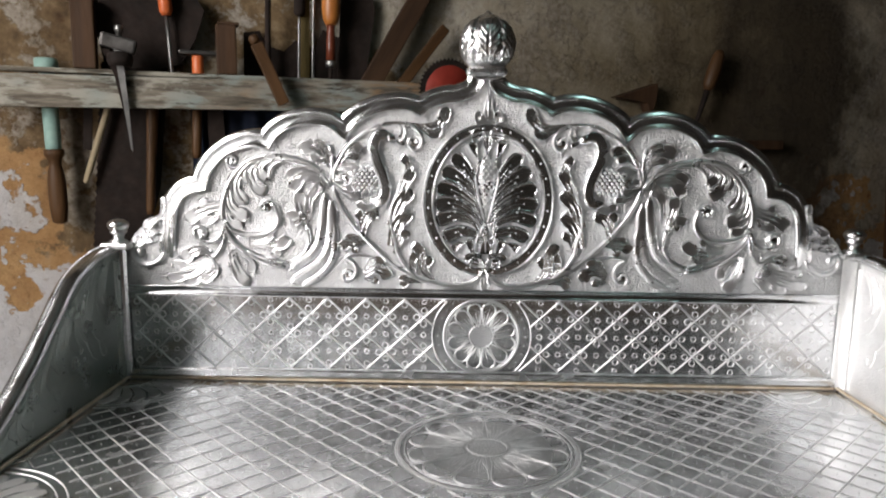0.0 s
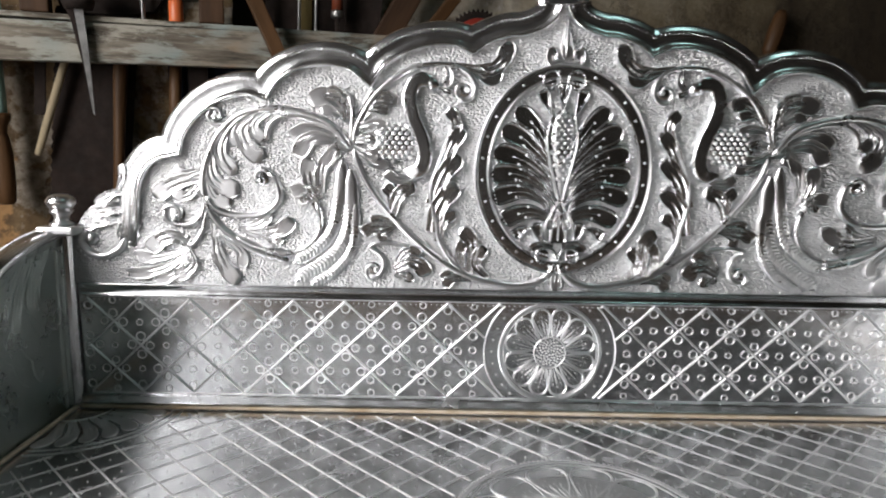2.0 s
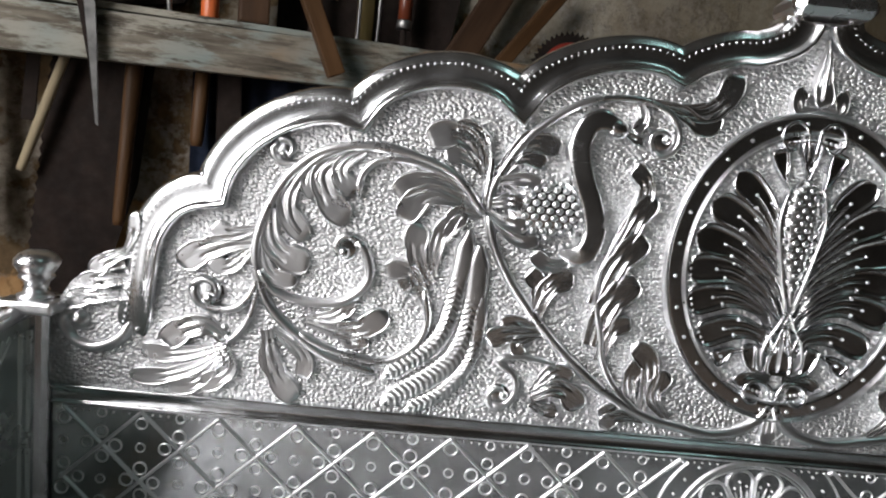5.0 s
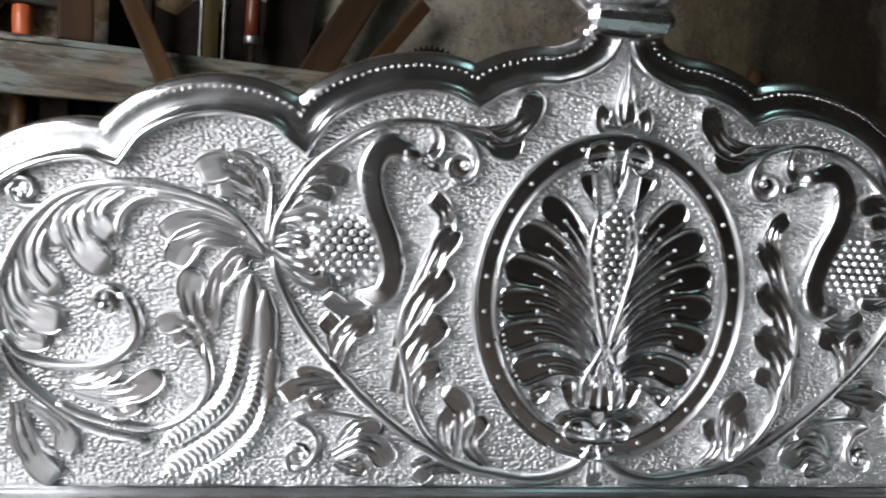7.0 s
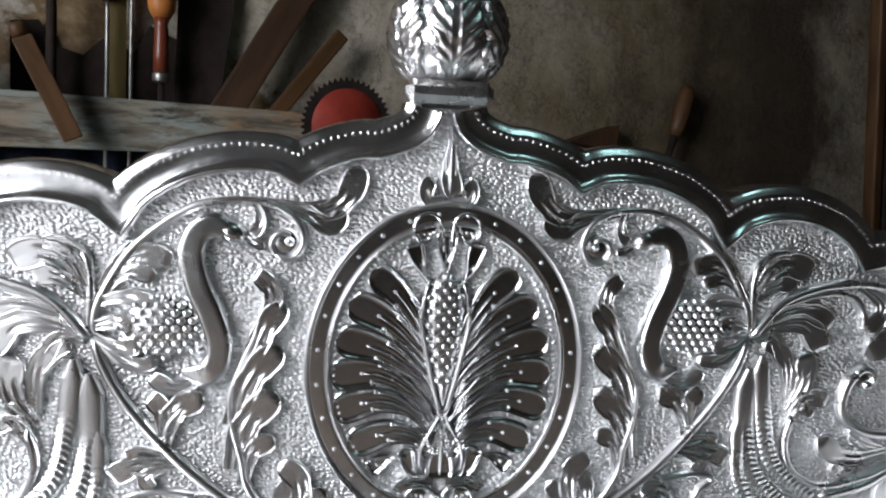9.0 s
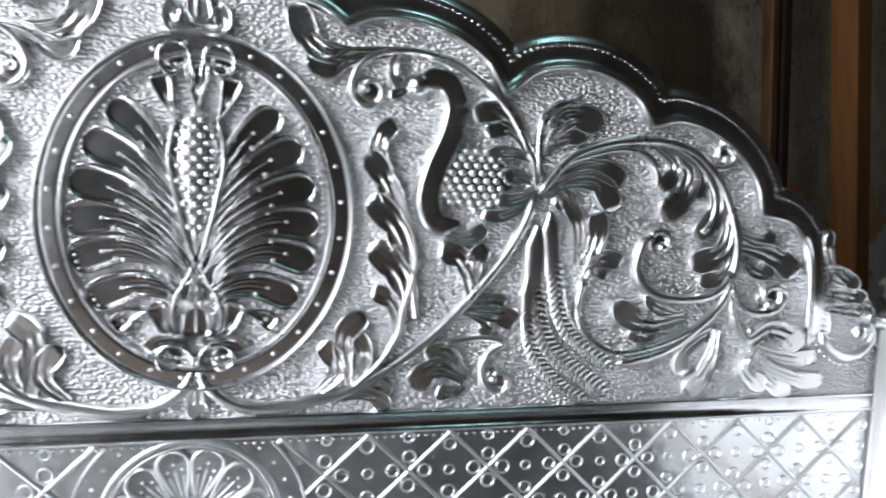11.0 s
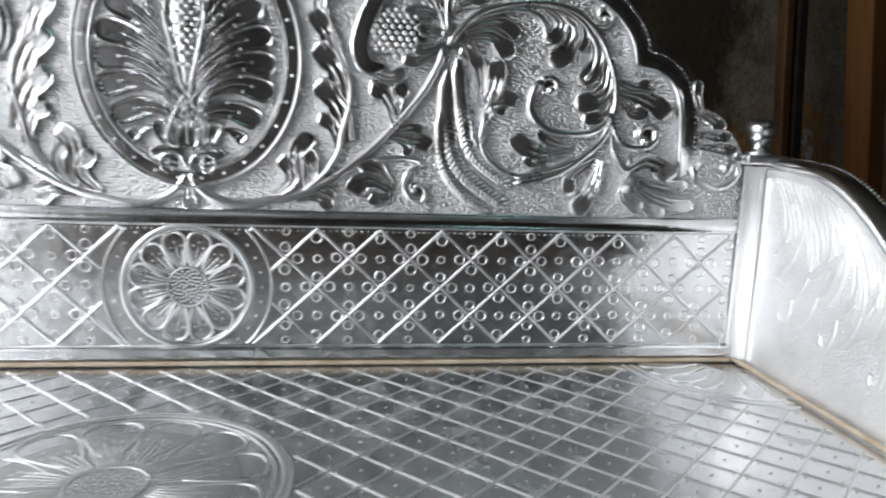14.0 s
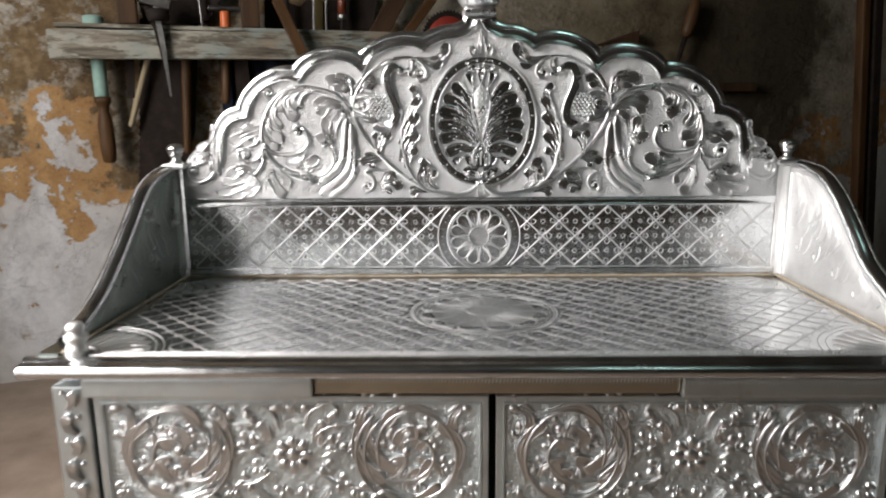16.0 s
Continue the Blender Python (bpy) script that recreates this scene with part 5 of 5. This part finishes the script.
def turned(name, profile, mat, parent=None, label="", n=18):
    return solid(name, *lathe(profile, n), mat, parent, label)


def blade(name, outline, t, mat, parent=None, label=""):
    """A flat plate in the plane of the wall from its outline (x, z)."""
    bm = bmesh.new()
    f = bm.faces.new([bm.verts.new((x, -t / 2, z)) for x, z in outline])
    r = bmesh.ops.extrude_face_region(bm, geom=[f])
    for v in r["geom"]:
        if isinstance(v, bmesh.types.BMVert):
            v.co.y += t
    return part(name, bm, mat, parent, label)


def thing(name, label, category, x, y, z, turn=0.0, lean=0.0, group=""):
    return on_wall(tagged(new(name), label, category, group), x, y, z, turn, lean)


# ---------- tool rack ----------
rack = thing("tool_rack", "weathered grey plank rack for tools fixed along the plaster wall", "shelf", -0.545, -0.04, 0.43)
bm = box_bm(-0.44, 0.435, -0.045, -0.022, -0.030, 0.031, 0.003)
for v in bm.verts:
    v.co.z += 0.0045 * noise.noise((v.co.x * 5, 0, 0)) + 0.010 * v.co.x
    v.co.y += 0.003 * noise.noise((v.co.x * 7, 4, v.co.z * 20))
part("front_plank", bm, GREYWOOD, rack, "front plank with flaking pale paint")
part("upper_plank", box_bm(-0.425, 0.43, -0.0415, -0.012, 0.0315, 0.040, 0.002), GREYWOOD, rack)
part("back_plank", box_bm(-0.43, 0.43, 0.010, 0.036, -0.02, 0.03, 0.002), BROWNWOOD, rack)
for bx in (-0.36, 0.02, 0.38):
    part("spacer", box_bm(bx - 0.012, bx + 0.012, -0.022, 0.0098, -0.022, 0.026, 0.002), BROWNWOOD, rack)

# mint green socket chisel hanging by its collar
g = thing("chisel", "hanging chisel with a mint green socket and worn wooden handle", "tool", -0.893, -0.044, 0.17, -1)
turned("handle", [(0.009, 0.0), (0.0140, 0.004), (0.0165, 0.03), (0.0170, 0.08), (0.0140, 0.105), (0.0105, 0.115), (0.0130, 0.128), (0.0185, 0.135), (0.0185, 0.146)], REDWOOD, g, "worn red-brown wooden handle")
turned("socket", [(0.0140, 0.146), (0.0145, 0.15), (0.0145, 0.298), (0.0140, 0.30)], MINT, g, "mint green painted tube")
turned("collar", [(0.0200, 0.2985), (0.0210, 0.301), (0.0205, 0.318), (0.017, 0.320)], MINT, g)

st = thing("awl", "thin pale wooden stick hanging in the tool rack", "tool", -0.843, -0.046, 0.25, 18)
turned("shaft", [(0.0035, 0.0), (0.0055, 0.003), (0.0065, 0.06), (0.0060, 0.18), (0.005, 0.235)], PALEWOOD, st)
sb = thing("file", "short dark steel file hanging in the rack", "tool", -0.838, -0.03, 0.315, 4)
part("bar", box_bm(-0.008, 0.008, -0.003, 0.003, 0, 0.16, 0.001), RUST, sb)

# dark blue cloth hung behind the rack
cl_ = thing("cloth", "dark navy cloth hanging on the wall behind the rack", "cloth", -0.49, -0.014, 0.19)
bm = bmesh.new()
nu, nv = 40, 16
grid = [[bm.verts.new((-0.15 + 0.30 * i / nu, 0.008 * math.sin(i * 0.9 + 0.12 * j) - 0.004, 0.225 * j / nv + 0.012 * math.sin(i * 0.5) * (1 - j / nv))) for j in range(nv + 1)] for i in range(nu + 1)]
for i in range(nu):
    for j in range(nv):
        bm.faces.new((grid[i][j], grid[i + 1][j], grid[i + 1][j + 1], grid[i][j + 1]))
bmesh.ops.solidify(bm, geom=bm.faces[:], thickness=0.002)
part("sheet", bm, plain("navy_cotton", (0.012, 0.018, 0.035), (0.028, 0.038, 0.065), 0.95, 60, relief=0.4), cl_, smooth=True)

# dividers in front of the rack
dv = thing("divider", "steel spring divider hooked over the rack", "tool", -0.762, -0.098, 0.44)
hd = part("head", box_bm(-0.034, 0.030, -0.010, 0.012, -0.013, 0.013, 0.005), DARKSTEEL, dv, "dark worn steel head")
hd.matrix_basis = pose(0, 0, 0.078, 0, 14, 0)
turned("screw", [(0.005, 0.085), (0.0055, 0.10), (0.0075, 0.101), (0.0075, 0.110), (0.004, 0.112)], STEEL, dv)
blade("leg", [(-0.010, 0.066), (0.004, 0.066), (0.010, -0.02), (0.014, -0.125), (0.011, -0.122), (0.0, -0.02)], 0.006, STEEL, dv)
blade("leg", [(-0.030, 0.066), (-0.018, 0.066), (-0.004, 0.03), (0.006, -0.05), (0.002, -0.052), (-0.012, 0.02)], 0.005, RUST, dv)
turned("spring", [(0.020, 0.036), (0.024, 0.046), (0.022, 0.058), (0.014, 0.062)], RUST, dv)

# hand saw with its dark handle above the rack
saw = thing("hand_saw", "rusty dark hand saw hanging by its wooden handle", "saw", -0.755, -0.026, 0.43)
teeth = []
for i in range(60):
    f = i / 59
    teeth.append((-0.048 - 0.042 * f - (0.003 if i % 2 else 0), 0.06 - 0.46 * f))
blade("saw_blade", [(0.075, 0.06)] + teeth + [(-0.01, -0.40), (0.05, -0.19)], 0.0018, RUST, saw, "dark rusty steel blade")
blade("saw_handle", [(0.055, 0.05), (-0.04, 0.05), (-0.05, 0.10), (-0.07, 0.16), (-0.05, 0.20), (0.02, 0.21), (0.13, 0.20), (0.15, 0.17), (0.13, 0.11), (0.10, 0.06)], 0.024, RUST, saw, "blackened wooden handle")

sk_ = thing("file", "long brown wooden shaft hanging in the rack", "tool", -0.727, -0.045, 0.185, 4)
turned("shaft", [(0.0065, 0), (0.0080, 0.01), (0.0095, 0.12), (0.0115, 0.20), (0.0115, 0.27)], REDWOOD, sk_)
sk2 = thing("file", "short brown wooden shaft in the rack", "tool", -0.632, -0.045, 0.30, 3)
turned("shaft", [(0.007, 0), (0.0095, 0.01), (0.0105, 0.16)], REDWOOD, sk2)
sk3 = thing("file", "flat dark file hanging in the rack", "tool", -0.585, -0.035, 0.20, -2)
part("bar", box_bm(-0.017, 0.017, -0.004, 0.004, 0, 0.26, 0.002), RUST, sk3)

for x, wd, hg, lb in ((-0.826, 0.040, 0.128, "tall dark brown wooden block standing on the rack"), (-0.566, 0.040, 0.098, "squat brown wooden block standing on the rack")):
    wb = thing("wood_block", lb, "block", x, -0.062, 0.4705)
    part("block", box_bm(-wd / 2, wd / 2, -0.02, 0.02, 0, hg, 0.004), BROWNWOOD, wb)
    part("cap", box_bm(-wd / 2 + 0.004, wd / 2 + 0.006, -0.016, 0.018, hg + 0.0005, hg + 0.006, 0.002), BROWNWOOD, wb)

sd = thing("scriber", "scriber with an orange neck and flat steel head", "tool", -0.622, -0.062, 0.4705)
turned("neck", [(0.011, 0.0), (0.0115, 0.002), (0.0115, 0.034), (0.010, 0.036)], ORANGE, sd, "orange plastic neck")
part("head", box_bm(-0.036, 0.050, -0.014, 0.014, 0.0365, 0.045, 0.003), DARKSTEEL, sd)
oh = thing("screwdriver", "screwdriver with an orange handle leaning on the wall", "tool", -0.672, -0.055, 0.472, -3)
turned("shank", [(0.003, 0.0), (0.0035, 0.001), (0.0035, 0.11)], STEEL, oh)
turned("handle", [(0.008, 0.1105), (0.0125, 0.118), (0.0130, 0.16), (0.0105, 0.19), (0.004, 0.194)], ORANGE, oh)

br = thing("wood_bar", "short brown square bar hooked over the front of the rack", "bar", -0.458, -0.118, 0.412, -24)
part("bar", box_bm(-0.0115, 0.0115, -0.010, 0.010, 0, 0.128, 0.002), REDWOOD, br)
turned("knob", [(0.008, 0.1285), (0.010, 0.132), (0.010, 0.142), (0.006, 0.146)], REDWOOD, br)

for x, z0, z1, r, mt, lb in ((-0.485, 0.40, 0.70, 0.0062, RUST, "thin dark iron rod standing in the rack"), (-0.421, 0.36, 0.60, 0.0028, STEEL, "thin steel rod standing in the rack"), (-0.392, 0.34, 0.70, 0.0028, STEEL, "thin bright steel rod standing in the rack")):
    rd = thing("rod", lb, "rod", x, -0.046, z0, 1.5, 0, "rods in the rack")
    turned("shaft", [(r * 0.5, 0), (r, 0.004), (r, z1 - z0 - 0.01), (r * 0.7, z1 - z0)], mt, rd, n=10)
    if z1 < 0.65:
        turned("handle", [(0.007, z1 - z0 + 0.0005), (0.012, z1 - z0 + 0.006), (0.012, z1 - z0 + 0.07), (0.006, z1 - z0 + 0.075)], RUST, rd)
OLIVE = plain("olive_brown_wood", (0.060, 0.045, 0.016), (0.14, 0.105, 0.04), 0.7, 24, (1, 1, 0.1), 0.4)
LACQUER = plain("red_brown_lacquer", (0.09, 0.020, 0.009), (0.16, 0.040, 0.017), 0.34, 20, (1, 1, 0.2), 0.1)
# near-black jagged plate added to fill the dark background behind the rods
bd = thing("dark_backing", "near-black jagged board added behind the tools on the rack", "board", -0.41, -0.012, 0.455)
blade("plank", [(-0.12, 0.0), (0.125, 0.0), (0.128, 0.12), (0.10, 0.155), (0.085, 0.11), (0.05, 0.125), (0.03, 0.085), (-0.01, 0.10), (-0.035, 0.075), (-0.07, 0.085), (-0.085, 0.115), (-0.118, 0.11)], 0.010, RUST, bd)
ob_ = thing("wood_strip", "narrow olive wooden strip standing in the rack", "strip", -0.405, -0.028, 0.47, 1)
part("strip", box_bm(-0.012, 0.012, -0.004, 0.004, 0, 0.19, 0.001), OLIVE, ob_)

ch = thing("chisel", "chisel with a varnished orange wooden handle and bright ferrule", "tool", -0.352, -0.05, 0.38, 1)
turned("blade", [(0.0035, 0.0), (0.0045, 0.01), (0.0040, 0.118)], RUST, ch)
turned("ferrule", [(0.0100, 0.1185), (0.0115, 0.12), (0.0115, 0.129), (0.0105, 0.131)], STEEL, ch, "bright steel ferrule")
turned("neck", [(0.0102, 0.1315), (0.0100, 0.16), (0.0090, 0.192), (0.0078, 0.196), (0.0105, 0.205)], LACQUER, ch)
turned("handle", [(0.0110, 0.2055), (0.0170, 0.216), (0.0200, 0.24), (0.0195, 0.285), (0.015, 0.315), (0.006, 0.322)], ORANGEWOOD, ch, "varnished orange wooden handle")

s2 = thing("saw_blade", "broad dark saw blade leaning on the wall behind the rack", "saw", -0.30, -0.022, 0.40, 0)
blade("plate", [(-0.035, 0.0), (0.02, 0.0), (0.055, 0.22), (0.05, 0.26), (-0.02, 0.27)], 0.0016, RUST, s2)

pl = thing("plank", "reddish brown plank leaning on the rack against the wall", "plank", -0.270, -0.050, 0.452, 31, -4)
part("board", box_bm(-0.0225, 0.0225, -0.008, 0.008, 0, 0.34, 0.003), BROWNWOOD, pl)
pl2 = thing("stick", "pale brown stick leaning on the rack against the wall", "stick", -0.200, -0.05, 0.455, 39, -3)
part("board", box_bm(-0.0115, 0.0115, -0.007, 0.007, 0, 0.185, 0.003), REDWOOD, pl2)

# toothed cutting disc
disc = thing("cutting_disc", "round red cutting disc with a toothed steel rim", "saw blade", -0.096, -0.106, 0.452, 0, 4)
geo = []
for i in range(96):
    a = 2 * math.pi * i / 96
    rr = 0.0725 if i % 2 else 0.0660
    geo.append((rr * math.cos(a), rr * math.sin(a)))
blade("rim", geo, 0.0016, RUST, disc, "dark toothed rim")
rp = turned("face", [(0.0555, 0.0), (0.0560, 0.0008), (0.0555, 0.0016)], REDPAINT, disc, "faded red painted face", 48)
rp.matrix_basis = Matrix.Translation((0, -0.001, 0)) @ pose(0, 0, 0, 90, 0, 0)
ho = turned("bore", [(0.009, 0.0), (0.009, 0.0004)], DARKGAP, disc, "", 20)
ho.matrix_basis = Matrix.Translation((0, -0.0027, 0)) @ pose(0, 0, 0, 90, 0, 0)

# ---------- right part of the wall ----------
fl = thing("file", "file with a brown wooden handle stuck in the wall", "tool", 0.636, -0.03, 0.405, 18)
turned("tang", [(0.004, 0), (0.006, 0.004), (0.008, 0.085)], RUST, fl)
turned("handle", [(0.010, 0.0855), (0.0165, 0.10), (0.0185, 0.14), (0.0165, 0.18), (0.010, 0.195)], REDWOOD, fl)
wd_ = thing("bracket", "dark wooden wedge bracket fixed to the wall", "bracket", 0.45, -0.02, 0.46)
blade("wedge", [(-0.07, 0.0), (0.052, 0.038), (0.048, -0.008), (0.034, -0.044), (0.022, -0.012)], 0.035, BROWNWOOD, wd_)
pg = thing("peg", "dark wooden peg fixed flat on the wall", "peg", 0.865, -0.016, 0.344)
part("bar", box_bm(-0.075, 0.075, -0.014, 0.010, -0.013, 0.013, 0.004), BROWNWOOD, pg)
for x, top, wd, mt, lb, nm in ((1.535, 2.0, 0.066, TIMBER, "orange brown square timber post beside the wall", "timber_post"), (1.345, 2.0, 0.030, REDWOOD, "thin reddish pole leaning on the wall", "pole"), (1.392, 2.0, 0.034, RUST, "thin blackened pole leaning on the wall", "pole")):
    y = -0.23 if nm == "timber_post" else -0.10
    p_ = thing(nm, lb, nm.split("_")[-1], x, y, FLOOR_Z, -9.5 if nm == "timber_post" else -5.5)
    bm = box_bm(-wd / 2, wd / 2, -wd / 2, wd / 2, 0, 2.3, 0.006)
    part("timber", bm, mt, p_)
sk = thing("sack", "heap of dark sackcloth on the earth floor by the wall", "sack", 1.74, -0.34, FLOOR_Z)
bm = bmesh.new()
bmesh.ops.create_icosphere(bm, subdivisions=4, radius=1.0)
for v in bm.verts:
    k = 1 + 0.28 * noise.noise(v.co * 2.2) + 0.12 * noise.noise(v.co * 6)
    v.co = Vector((v.co.x * 0.17 * k, v.co.y * 0.15 * k, max(0.0, 0.13 + v.co.z * 0.17 * k)))
part("cloth", bm, SACK, sk, smooth=True)
dr = thing("bucket", "blue plastic bucket on the earth floor", "bucket", 2.05, -0.42, FLOOR_Z)
turned("shell", [(0.13, 0.0), (0.135, 0.01), (0.165, 0.20), (0.172, 0.205), (0.172, 0.215), (0.160, 0.215), (0.155, 0.20), (0.125, 0.02)], BLUE, dr, n=32)
